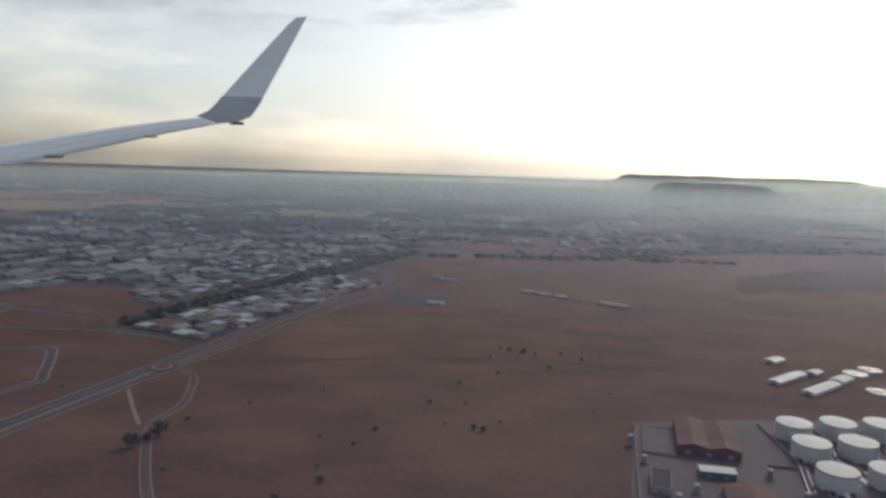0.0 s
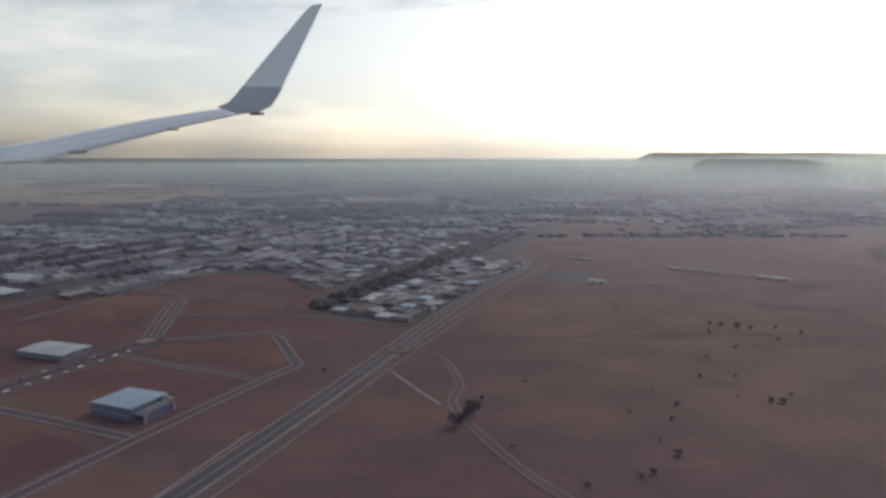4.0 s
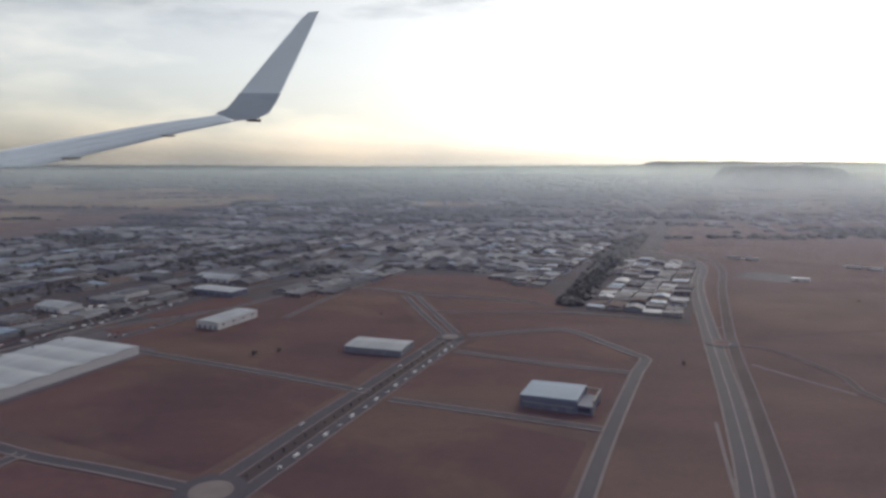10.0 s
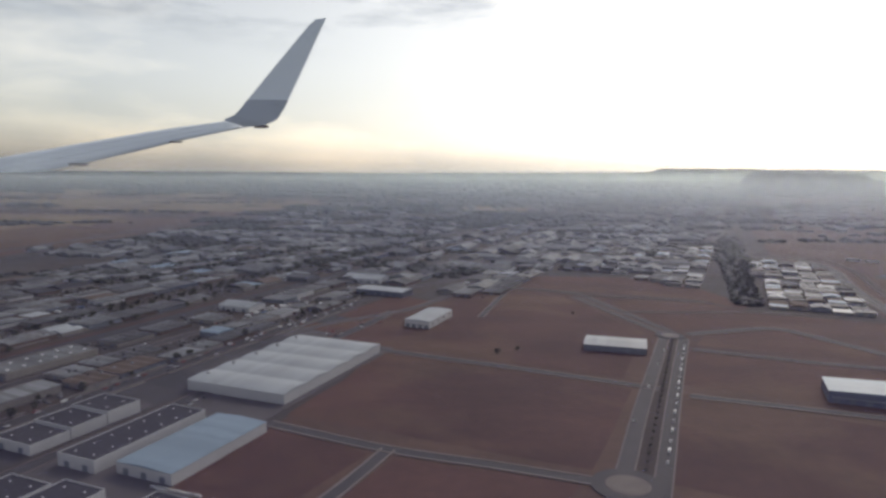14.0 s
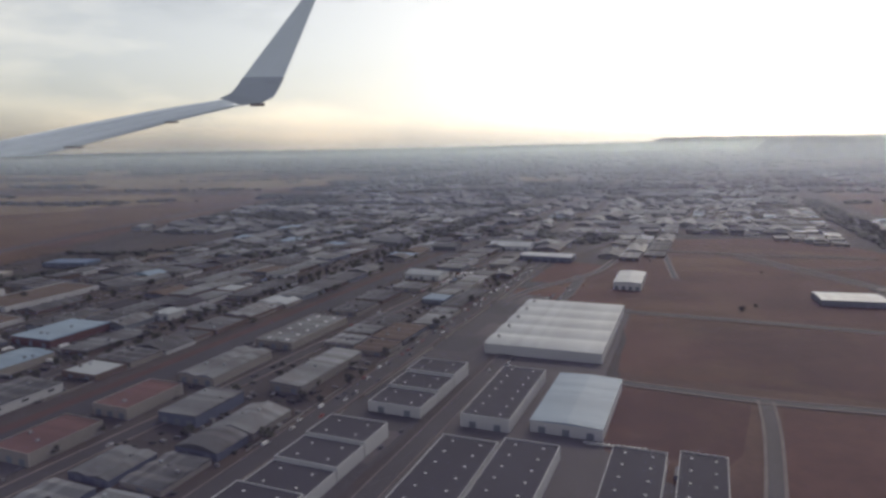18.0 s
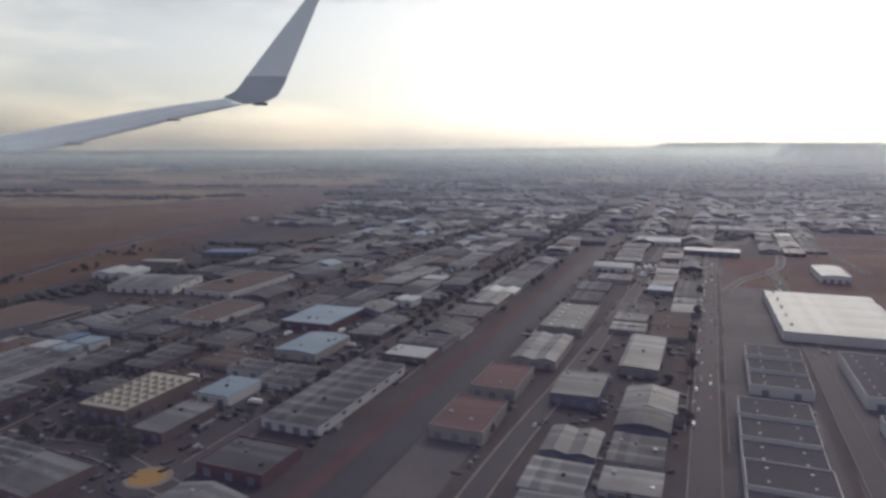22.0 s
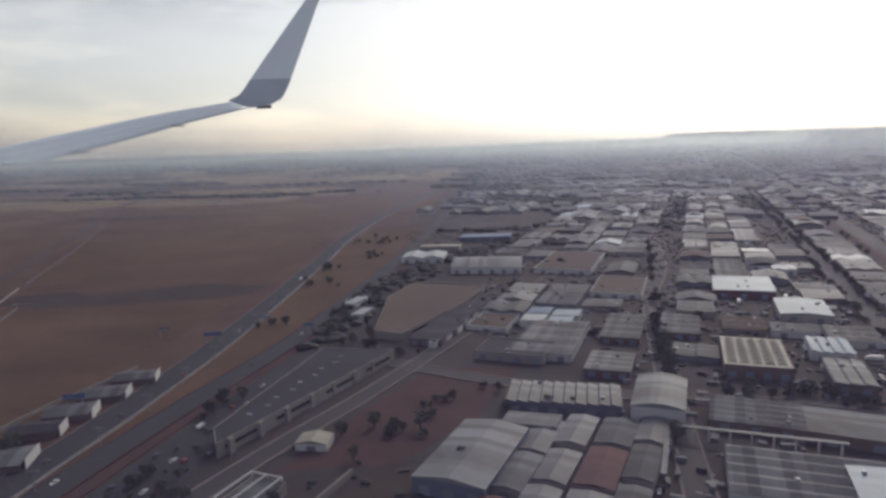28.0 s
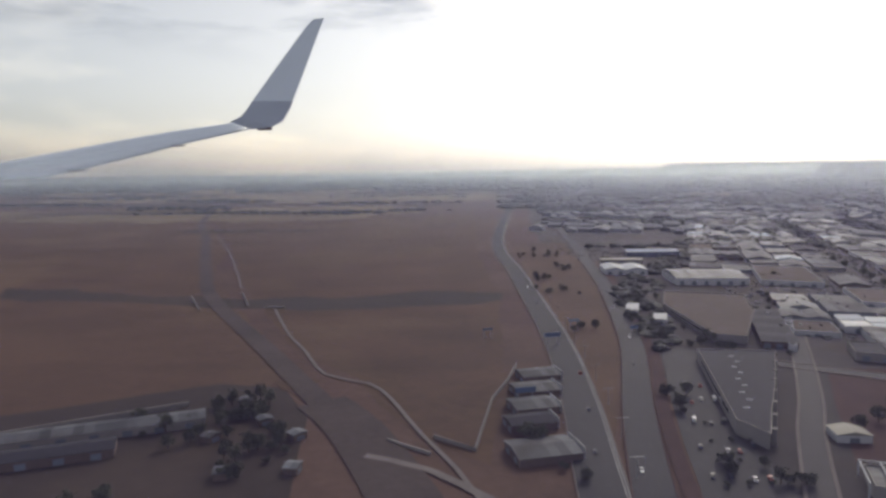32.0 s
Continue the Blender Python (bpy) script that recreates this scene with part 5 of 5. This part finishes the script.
for k in range(17):
    x, y = rs(-297.7 - 0.27 * k, 20 + 5.9 * k + rng.uniform(-0.8, 0.8))
    park(x, y, TURN, 3 if k % 2 else 0)
for s in (40, 66, 88, 104):
    park(*rs(-308, s), TURN, 0)
for k in range(12):
    park(-373.5 + 0.95 * k, 115.4 - 0.25 * k, 60, 0)
for k in range(34):
    park(*rs(rng.choice((-448.2, -446.0)), rng.uniform(-50, 120)), TURN + rng.choice((0, 180)))
for k in range(24):                                      # along the street between the workshops
    q = rng.uniform(-80, 220)
    park(*rs(-476.6 + 0.0405 * q + rng.choice((-1.3, 1.3)), q), TURN + rng.choice((0, 180)))
for k in range(44):                                      # the forecourt of the terraces
    park(*rs(rng.choice((-449, -448.4, -444.6, -426.4)) + rng.uniform(-0.3, 0.3), -60 + 3.6 * rng.randrange(46)), TURN)
for k in range(26):
    park(*rs(rng.uniform(-424, -417), rng.uniform(-12, 100)), TURN + rng.choice((0, 90)))
for k in range(40):                                      # nose to tail in the lanes between the workshops
    along = rng.uniform(-18, 11)
    park((-602.6, -596.4, -590.1, -584.6)[k % 4] + 0.44 * along + rng.uniform(-0.3, 0.3), 89.5 + 0.9 * along, -26 + rng.choice((0, 180)))
for k in range(16):
    park(*rs(-470 + rng.uniform(-9, 6), 88 + rng.uniform(-6, 10)), rng.uniform(0, 180), 3 if k % 3 == 0 else None)
for x, y, a in ((-677.5, 112, -8), (-674.6, 131, -5), (-675.4, 90, 165), (-661.5, 136, 163), (-680.6, 96, -8), (-650, 190, -12), (-673.4, 162, 0), (-655.6, 157, 165), (-672.2, 222, 0), (-673.0, 197, 0), (-646, 214, 170)):
    park(x, y, a)
for k in range(24):
    y = 78 + 9 * (k // 4)
    park(-668.5 + 0.29 * (y - 78) + 2.6 * (k % 4) + rng.uniform(-0.5, 0.5), y + rng.uniform(-1.5, 1.5), -18)

# ---- containers and trucks in the yards ----
def container_kind(paint, label):
    e = empty("shipping_container", 0, 0, -400)
    tagged(e, label, "container", "yard containers")
    part("body", boxes((-0.39, 0.39, -1.9, 1.9, 0.05, 0.83)), paint, e)
    for sy in (-1.92, 1.92):
        part("door", boxes((-0.36, 0.36, sy - 0.02, sy + 0.02, 0.08, 0.8)), "door", e)
    part("roof", boxes((-0.4, 0.4, -1.9, 1.9, 0.834, 0.86)), paint, e)
    return e


def truck_kind():
    e = empty("truck", 0, 0, -400)
    tagged(e, "white box truck standing in a yard", "truck", "yard trucks")
    part("cargo_box", boxes((-0.4, 0.4, -1.7, 0.9, 0.35, 1.15)), "car_white", e)
    bm = bmesh.new()
    prism_x(bm, [(0.95, 0.25), (1.6, 0.25), (1.6, 0.6), (1.4, 0.9), (0.95, 0.9)], -0.38, 0.38)
    bmesh.ops.recalc_face_normals(bm, faces=bm.faces)
    part("cab", bm, "car_white", e)
    part("windscreen", boxes((-0.33, 0.33, 1.5, 1.62, 0.6, 0.82)), "glass", e)
    part("chassis", boxes((-0.3, 0.3, -1.7, 1.5, 0.2, 0.34)), "rubber", e)
    first = None
    for sx in (-0.36, 0.36):
        for sy in (-1.2, -0.8, 1.25):
            m = pose(sx, sy, 0.17, 0, 90, 0)
            if first is None:
                bm = bmesh.new()
                drum(bm, 0, 0, -0.06, 0.06, 0.17, 0.17, 10)
                first = part("wheel", bm, "rubber", e, at=m)
            else:
                share("wheel", first, e, m)
    return e


YARD = [container_kind("redwall", "rust-red steel shipping container"), container_kind("r_cobalt", "dark blue steel shipping container"), container_kind("r_pale", "faded grey steel shipping container"), truck_kind()]
spots = [(*rs(rng.uniform(-476, -458), rng.uniform(74, 108)), None) for k in range(22)] + [(x + rng.uniform(-2, 2), y + rng.uniform(-2, 2), None) for x, y in FREE[40:75]]
spots += [(*rs(-379 + 2.2 * k, -38), TURN) for k in range(5)] + [(*rs(rng.uniform(-419, -406), rng.uniform(20, 60)), TURN) for k in range(6)] + [(78 + 1.2 * k, 160 + 3.5 * k, -16) for k in range(5)]
for k, (x, y, turn) in enumerate(spots):
    m = pose(*plan(x, y), 0.04, 0, 0, TURN + rng.choice((0, 90)) if turn is None else turn)
    if k < 4:
        YARD[k].matrix_basis = m
    else:
        copy_thing(YARD[rng.choice((0, 1, 2, 3, 3))], m)

# ---- low walls, verges and paving of the forecourts ----
for k in range(9):
    s0 = -70 + 19 * k
    patch("lot", [rs(-443.9, s0), rs(-443.0, s0), rs(-443.0, s0 + 15), rs(-443.9, s0 + 15)], 0.10, "dark_field", "strip of dry planting along the street", rough=0.1)
    if k % 2:
        patch("lot", [rs(-436, s0 - 4), rs(-426, s0 - 4), rs(-426, s0 + 9), rs(-436, s0 + 9)], 0.082, "yard", "pale concrete apron before the units", rough=0.3)
    else:
        patch("lot", [rs(-442.8, s0), rs(-432, s0), rs(-432, s0 + 12), rs(-442.8, s0 + 12)], 0.083, "tar", "dark patched asphalt of the forecourt", rough=0.6)
for r, s0, s1 in ((-442.8, -66, -38), (-442.8, -30, 6), (-442.8, 14, 52), (-442.8, 60, 100), (-450.6, -60, -22), (-450.6, -12, 20), (-450.6, 30, 64), (-512.6, -60, -10), (-512.6, 6, 70)):
    bm = bmesh.new()
    ribbon(bm, [rs(r, s0), rs(r, s1)], -0.08, 0.08, 0.6, 0.6)
    tagged(part("boundary_wall", bm, "cream"), "low plastered wall along a works street", "wall", kind="structure")

# ---- yards full of small things ----
q = random.Random(77)
verts, faces = [], []
STREETS = ((-450.5, -443), (-484, -470), (-513, -496), (-531, -526.5))
while len(faces) < 5 * 3600:
    r, s = q.uniform(-640, -451), q.uniform(-150, 200)
    if any(a < r < b for a, b in STREETS) or (r < -585 and s < -88) or (r > -499 and r < -486 and s < -79):
        continue
    cx, cy = plan(*rs(r, s))
    w, l, h = q.uniform(0.15, 0.6), q.uniform(0.15, 1.3), q.uniform(0.2, 0.9)
    a = radians(TURN + q.choice((0, 90)) + q.gauss(0, 8))
    c, d, i0 = math.cos(a), math.sin(a), len(verts)
    for z in (0.06, h):
        verts += [(cx + u * c - v * d, cy + u * d + v * c, z) for u, v in ((-w, -l), (w, -l), (w, l), (-w, l))]
    faces += [(i0 + 4, i0 + 5, i0 + 6, i0 + 7)] + [(i0 + i, i0 + (i + 1) % 4, i0 + 4 + (i + 1) % 4, i0 + 4 + i) for i in range(4)]
me = bpy.data.meshes.new("yard_clutter")
me.from_pydata(verts, [], faces)
me.materials.append(M["clutter"])
tagged(new("yard_clutter", me), "crates, scrap and small sheds littering the works yards", "clutter", kind="stuff")

# ---- wagons and a yard across the plain ----
patch("lot", [(-83, 362), (-68, 376), (-52, 374), (-42, 360), (-60, 342), (-74, 350)], 0.075, "tar", "dark gravel works yard on the plain", rough=1.0)
shed(-49, 351, 9, 3.5, 1.4, -14, "gable", "white", "r_white", along=False, doors=2, label="white-roofed store beside the gravel yard", name="store", category="store")
for k in range(7):
    x = (-58, -48, 4, 14, 24, 50, 58)[k]
    e = empty("freight_wagon", x, 424 - (x + 56) * 0.525, 0.1, -28)
    tagged(e, "white covered freight wagon on the siding", "wagon", "siding wagons")
    part("body", boxes((-4.2, 4.2, -0.5, 0.5, 0.4, 1.5)), "white", e)
    part("roof", boxes((-4.3, 4.3, -0.55, 0.55, 1.5, 1.62)), "r_white", e)
    for sx in (-3, 3):
        part("bogie", boxes((sx - 0.7, sx + 0.7, -0.4, 0.4, 0, 0.4)), "rubber", e)

# ---- signs and poles by the carriageway ----
for x, y, w, h, m in ((-676.5, 152, 4.2, 2.0, "r_cobalt"), (-692, 159, 2.6, 1.0, "r_cobalt"), (-654, 158, 2.4, 1.2, "r_cobalt"), (-668, 166, 3.0, 1.4, "r_blue"), (-688.5, 116, 4.0, 2.0, "r_cobalt")):
    e = empty("billboard", x, y, 0, 10)
    tagged(e, "blue roadside billboard on two steel posts", "billboard")
    for sx in (-w * 0.35, w * 0.35):
        part("post", boxes((sx - 0.08, sx + 0.08, -0.08, 0.08, 0, 2.2)), "steel", e)
    part("panel", boxes((-w / 2, w / 2, -0.06, 0.06, 2.2, 2.2 + h * 0.5)), m, e)
pole = None
for k in range(24):
    x, y = -668.5 - 14 * math.exp(-13 * k / 50), 62 + 13 * k
    if pole is None:
        pole = empty("street_lamp", x, y, 0, 0)
        tagged(pole, "tall grey steel street lamp in the middle strip", "street lamp", "carriageway lamps")
        bm = bmesh.new()
        drum(bm, 0, 0, 0, 3.4, 0.06, 0.035, 6)
        part("pole", bm, "steel", pole)
        part("arm", boxes((-0.8, 0.8, -0.03, 0.03, 3.36, 3.42)), "steel", pole)
        part("lamp_head", boxes((-1.0, -0.7, -0.07, 0.07, 3.33, 3.41)), "steel", pole)
        part("lamp_head", boxes((0.7, 1.0, -0.07, 0.07, 3.33, 3.41)), "steel", pole)
    else:
        copy_thing(pole, pose(*plan(x, y), 0, 0, 0, rng.uniform(-4, 4)))

# ---- far town, woods and hills ----
def inside(x, y, poly):
    c = False
    for i in range(len(poly)):
        (x1, y1), (x2, y2) = poly[i - 1], poly[i]
        if (y1 > y) != (y2 > y) and x < (x2 - x1) * (y - y1) / (y2 - y1) + x1:
            c = not c
    return c


def far_roofs(poly, n, size, label, streets=((-504, -486), (-474, -456), (-536, -510), (-316, -284))):
    q = random.Random(n)
    xs, ys = [p[0] for p in poly], [p[1] for p in poly]
    bm = bmesh.new()
    made = 0
    while made < n:
        x, y = q.uniform(min(xs), max(xs)), q.uniform(min(ys), max(ys))
        if not inside(x, y, poly) or noise.noise(Vector((x * 0.0055, y * 0.020, 3.1))) > 0.08:
            continue
        if any(a < x * VV[0] + y * VV[1] < b for a, b in streets):
            continue
        made += 1
        w, l, h = q.uniform(*size) * q.choice((0.7, 1, 1, 1.6)), q.uniform(*size) * 0.8, q.uniform(1.2, 2.8)
        a = radians(TURN + q.choice((0, 90)) + q.gauss(0, 4))
        c, s = math.cos(a), math.sin(a)
        pt = lambda u, v, z: bm.verts.new((x + u * c - v * s, y + u * s + v * c, z))
        lo = [pt(u, v, 0) for u, v in ((-w / 2, -l / 2), (w / 2, -l / 2), (w / 2, l / 2), (-w / 2, l / 2))]
        hi = [pt(u, v, h) for u, v in ((-w / 2, -l / 2), (w / 2, -l / 2), (w / 2, l / 2), (-w / 2, l / 2))]
        r0, r1 = pt(-w / 2, 0, h + l * 0.14), pt(w / 2, 0, h + l * 0.14)
        for i in range(4):
            bm.faces.new((lo[i], lo[(i + 1) % 4], hi[(i + 1) % 4], hi[i]))
        for f in ((hi[0], hi[1], r1, r0), (hi[2], hi[3], r0, r1), (hi[1], hi[2], r1), (hi[3], hi[0], r0)):
            bm.faces.new(f)
    tagged(part("far_buildings", bm, "far_roof"), label, "buildings", kind="stuff")


def far_woods(poly, n, size, label, band=None, streets=()):
    q = random.Random(n + 5)
    xs, ys = [p[0] for p in poly], [p[1] for p in poly]
    verts, faces = [], []
    made = 0
    while made < n:
        x, y = q.uniform(min(xs), max(xs)), q.uniform(min(ys), max(ys))
        if not inside(x, y, poly) or noise.noise(Vector((x * 0.0055, y * 0.020, 3.1))) < (band if band is not None else -0.05):
            continue
        if any(a < x * VV[0] + y * VV[1] < b for a, b in streets):
            continue
        made += 1
        r, h = q.uniform(*size), q.uniform(*size) * 0.9
        i0, ring = len(verts), 6
        for z, k in ((0.05, 0.7), (0.5, 1.0), (0.85, 0.55)):
            for i in range(ring):
                a = i * 2 * math.pi / ring + z
                rr = r * k * q.uniform(0.65, 1.25)
                verts.append((x + 1.7 * rr * math.cos(a), y + rr * math.sin(a), h * z * q.uniform(0.85, 1.15)))
        verts.append((x + q.uniform(-0.3, 0.3) * r, y, h * q.uniform(0.9, 1.15)))
        for lev in range(2):
            for i in range(ring):
                a, b = i0 + lev * ring + i, i0 + lev * ring + (i + 1) % ring
                faces.append((a, b, b + ring, a + ring))
        faces += [(i0 + 12 + i, i0 + 12 + (i + 1) % ring, i0 + 18) for i in range(ring)]
    me = bpy.data.meshes.new("far_woods")
    me.from_pydata([(*plan(x, y), z) for x, y, z in verts], [], faces)
    me.materials.append(M["leaf_far"])
    tagged(new("far_woods", me), label, "trees", kind="stuff")


far_roofs([(-640, 420), (-420, 330), (-200, 330), (-130, 440), (-60, 640), (-420, 640), (-600, 560)], 520, (6, 17), "grey and white works roofs of the far town")
far_roofs([(-600, 640), (-60, 640), (40, 800), (150, 1100), (-250, 1300), (-560, 1000)], 300, (4, 14), "pale roofs of the distant town")
far_roofs([(-40, 560), (260, 640), (420, 900), (200, 1100), (60, 800)], 120, (5, 14), "scattered houses beyond the plain")
far_roofs([(-500, 1300), (300, 1200), (600, 1700), (-400, 1800)], 160, (8, 26), "pale roofs almost lost in the haze")
far_woods([(-640, 330), (-420, 300), (-130, 430), (-60, 640), (-600, 640)], 2600, (1.0, 2.8), "dusty trees between the works", 0.06)
far_woods([(-640, 640), (-60, 640), (150, 1100), (300, 1500), (-250, 1500), (-600, 1050)], 8000, (1.6, 4.4), "dark trees of the distant town", 0.06, ((-499, -487), (-312, -302)))
far_woods([(-100, 520), (320, 560), (620, 800), (500, 1250), (100, 1000)], 2400, (1.4, 4.0), "dark gardens and trees across the plain", 0.05)
far_woods([(-1800, 1250), (-600, 1100), (900, 1450), (1800, 2600), (-400, 2600), (-2200, 2300)], 6500, (3, 9), "dark wooded country under the haze", 0.05)
far_woods([(-1600, 560), (-700, 560), (-640, 1100), (-1600, 1300)], 900, (1.5, 4.0), "scattered scrub on the straw fields", 0.3)
far_woods([rs(-275, 192), rs(-285, 190), rs(-296, 330), rs(-283, 330)], 330, (1.3, 2.9), "dark belt of trees beside the dense estate", -9)
far_woods([rs(-276, 300), rs(-288, 300), rs(-299, 420), rs(-300, 470), rs(-288, 470), rs(-284, 380)], 260, (1.6, 3.4), "dark belt of trees along the straight town road", -9)
far_woods([(-653, 144), (-646, 144), (-641, 170), (-633, 205), (-612, 240), (-566, 308), (-574, 318), (-624, 254), (-645, 210), (-650, 175)], 210, (1.0, 2.0), "dark belt of trees beside the carriageway", -9)
far_woods([(-520, 20), (-640, 70), (-640, 330), (-400, 330), (-440, 60)], 1300, (0.3, 0.8), "low bushes between the sheds", 0.0, ((-451, -420), (-513, -477), (-534, -524)))


# haze imitated by tinted sheets standing one behind another across the view
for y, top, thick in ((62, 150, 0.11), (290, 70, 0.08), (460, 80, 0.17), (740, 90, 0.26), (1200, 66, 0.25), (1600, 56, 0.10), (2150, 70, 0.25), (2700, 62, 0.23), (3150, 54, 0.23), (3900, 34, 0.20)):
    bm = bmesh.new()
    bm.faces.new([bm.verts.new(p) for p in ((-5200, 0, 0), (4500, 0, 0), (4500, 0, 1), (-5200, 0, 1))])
    ob = part("backdrop_haze", bm, haze, at=pose(800, y, 0, 0, -0.7, 0) @ Matrix.Diagonal((1, 1, top, 1)) if y > 2000 else Matrix.LocRotScale((0, y, -50 if y < 100 else 0), None, (1, 1, top)))      # the far sheets are tilted, so their tops sink westwards
    # the nearest sheet is violet-blue, added to tint and lift the near ground
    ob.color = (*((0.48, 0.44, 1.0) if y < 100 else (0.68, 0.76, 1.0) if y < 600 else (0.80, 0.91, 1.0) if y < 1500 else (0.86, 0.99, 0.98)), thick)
    tagged(ob, "upright see-through sheet tinted to imitate haze", "haze", kind="structure")


def hill(name, cx, cy, lx, ly, h, label, flat=0.55, seed=0, mat="hill", power=2.0):
    """A long flat-topped hill with gullied sides."""
    bm = bmesh.new()
    nx, ny = 90, 24
    g = []
    for j in range(ny + 1):
        row = []
        for i in range(nx + 1):
            u, v = i / nx * 2 - 1, j / ny * 2 - 1
            d = max(abs(u) ** power, abs(v) ** 1.5) + 0.10 * noise.noise(Vector((u * 5 + seed, v * 3, 0.4)))
            k = min(1.0, max(0.0, (1 - d) / (1 - flat)))
            k = k * k * (3 - 2 * k)
            row.append(bm.verts.new((cx + u * lx, cy + v * ly, -0.5 + h * k * (1 + 0.10 * noise.noise(Vector((u * 3 + seed, v * 2, 2)))))))
        g.append(row)
    for j in range(ny):
        for i in range(nx):
            bm.faces.new((g[j][i], g[j][i + 1], g[j + 1][i + 1], g[j + 1][i]))
    for f in bm.faces:
        f.smooth = True
    tagged(part(name, bm, mat, at=pose(0, 0, 0)), label, "hill", kind="structure")


hill("backdrop_mesa", 580, 1770, 185, 120, 49, "flat-topped hill rising from the hazy plain", 0.46, 1, "mesa", 1.15)
hill("backdrop_ridge", 1280, 3560, 640, 240, 54, "long flat-topped ridge far off in the haze", 0.62, 5)
hill("backdrop_ridge", 2900, 4000, 1500, 300, 24, "long low ridge in the haze", 0.6, 3)
hill("backdrop_ridge", -1300, 4350, 3400, 300, 9, "low far ridge on the horizon", 0.3, 9, power=4.0)

# ---- the wing, which keeps its bearing all along the way and so stands far off ----
wing = new("aircraft_wing")
wing.matrix_basis = pose(-1507.1, 4235.0, 352.6, 0, -0.92, 21.14) @ Matrix.Scale(0.9048, 4)
tagged(wing, "pale grey aircraft wing with an upswept winglet", "aircraft wing")


def loft(name, sections, mat, label=""):
    """Skins over rings of equal length."""
    bm = bmesh.new()
    rings = [[bm.verts.new(p) for p in s] for s in sections]
    n = len(rings[0])
    for a, b in zip(rings, rings[1:]):
        for i in range(n):
            bm.faces.new((a[i], a[(i + 1) % n], b[(i + 1) % n], b[i]))
    bm.faces.new(rings[0][::-1])
    bm.faces.new(rings[-1])
    bmesh.ops.recalc_face_normals(bm, faces=bm.faces)
    for f in bm.faces:
        f.smooth = name == "wing_panel" and len(f.verts) == 4
    return part(name, bm, mat, wing, label)


def blade(a, te, le, chord, thick):
    """One cut through the wing: the trailing edge near, the leading edge chord metres behind and higher."""
    te, le = te - 363.7, le - 363.7
    out = []
    for k, up in ((0, 0), (0.25, 0.5), (0.55, 0.9), (0.85, 0.8), (1, 0)):
        out.append((a, chord * k, te + (le - te) * k + thick * up * 0.4))
    for k, up in ((0.85, 0.8), (0.55, 0.9), (0.25, 0.5)):
        out.append((a, chord * k, te + (le - te) * k - thick * up))
    return out


loft("wing_panel", [blade(-1800, -92, 80, 420, 26), blade(-1555, -32, 128, 380, 24), blade(-1178, 48, 197, 330, 20), blade(-765, 148, 272, 270, 17), blade(-572, 199, 302, 240, 15), blade(-268, 266, 344, 200, 12), blade(-147, 293, 352, 180, 10)], "wing_paint")


def fin(l, r, thick):
    (la, lz), (ra, rz) = l, r
    out = []
    for k, t in ((0.02, -0.6), (0.5, -1), (0.98, -0.6), (1, 0), (0.98, 1), (0.02, 1), (0, 0)):
        back = -230 + (lz + rz - 600) * 0.38 + thick * t          # the winglet leans outwards
        grow = 1 + back / 4605
        out.append((-574 + (la + (ra - la) * k + 574) * grow, back, -304 + (lz + (rz - lz) * k - 59.7) * grow))
    return out


loft("winglet_root", [fin((-290, 340), (-150, 291), 16), fin((-215, 374), (-20, 306), 16), fin((-172, 420), (62, 345), 15), fin((-135, 470), (112, 420), 14), fin((-128, 478), (141, 478), 14)], "wing_band", "darker blue-grey band at the winglet's foot")
loft("winglet", [fin((-128, 478), (141, 478), 13.9), fin((101, 760), (275, 760), 11), fin((278, 975), (384, 995), 7), fin((330, 1024), (404, 1036), 4)], "wing_paint")
for a0, a1, z0, z1 in ((-1235, -1130, 42, 58), (-95, -4, 286, 304), (-640, -560, 186, 196)):
    bm = bmesh.new()
    prism_x(bm, [(-12, z0 + 6 - 363.7), (20, z0 - 363.7), (60, z1 - 363.7), (-6, z1 - 363.7)], a0, a1)
    bmesh.ops.recalc_face_normals(bm, faces=bm.faces)
    part("flap_fairing", bm, "brick", wing, "dark underside fairing")
loft("flap", [blade(-1800, -190, -118, 60, 10), blade(-1560, -140, -68, 50, 8), blade(-1470, -118, -92, 40, 5)], "wing_paint", "lowered flap end")
for k in (0.3, 0.62):
    bm = bmesh.new()
    pts = [(-1790, -72 + 152 * k, 420 * k), (-1178, 60 + 137 * k, 330 * k), (-572, 199 + 103 * k, 240 * k), (-180, 286 + 62 * k, 185 * k)]
    for (a0, z0, y0), (a1, z1, y1) in zip(pts, pts[1:]):
        bm.faces.new([bm.verts.new(p) for p in ((a0, y0, z0 - 363.7 + 15), (a1, y1, z1 - 363.7 + 11), (a1, y1 + 3, z1 - 363.7 + 13), (a0, y0 + 3, z0 - 363.7 + 18))])
    part("panel_seam", bm, "wing_band", wing)
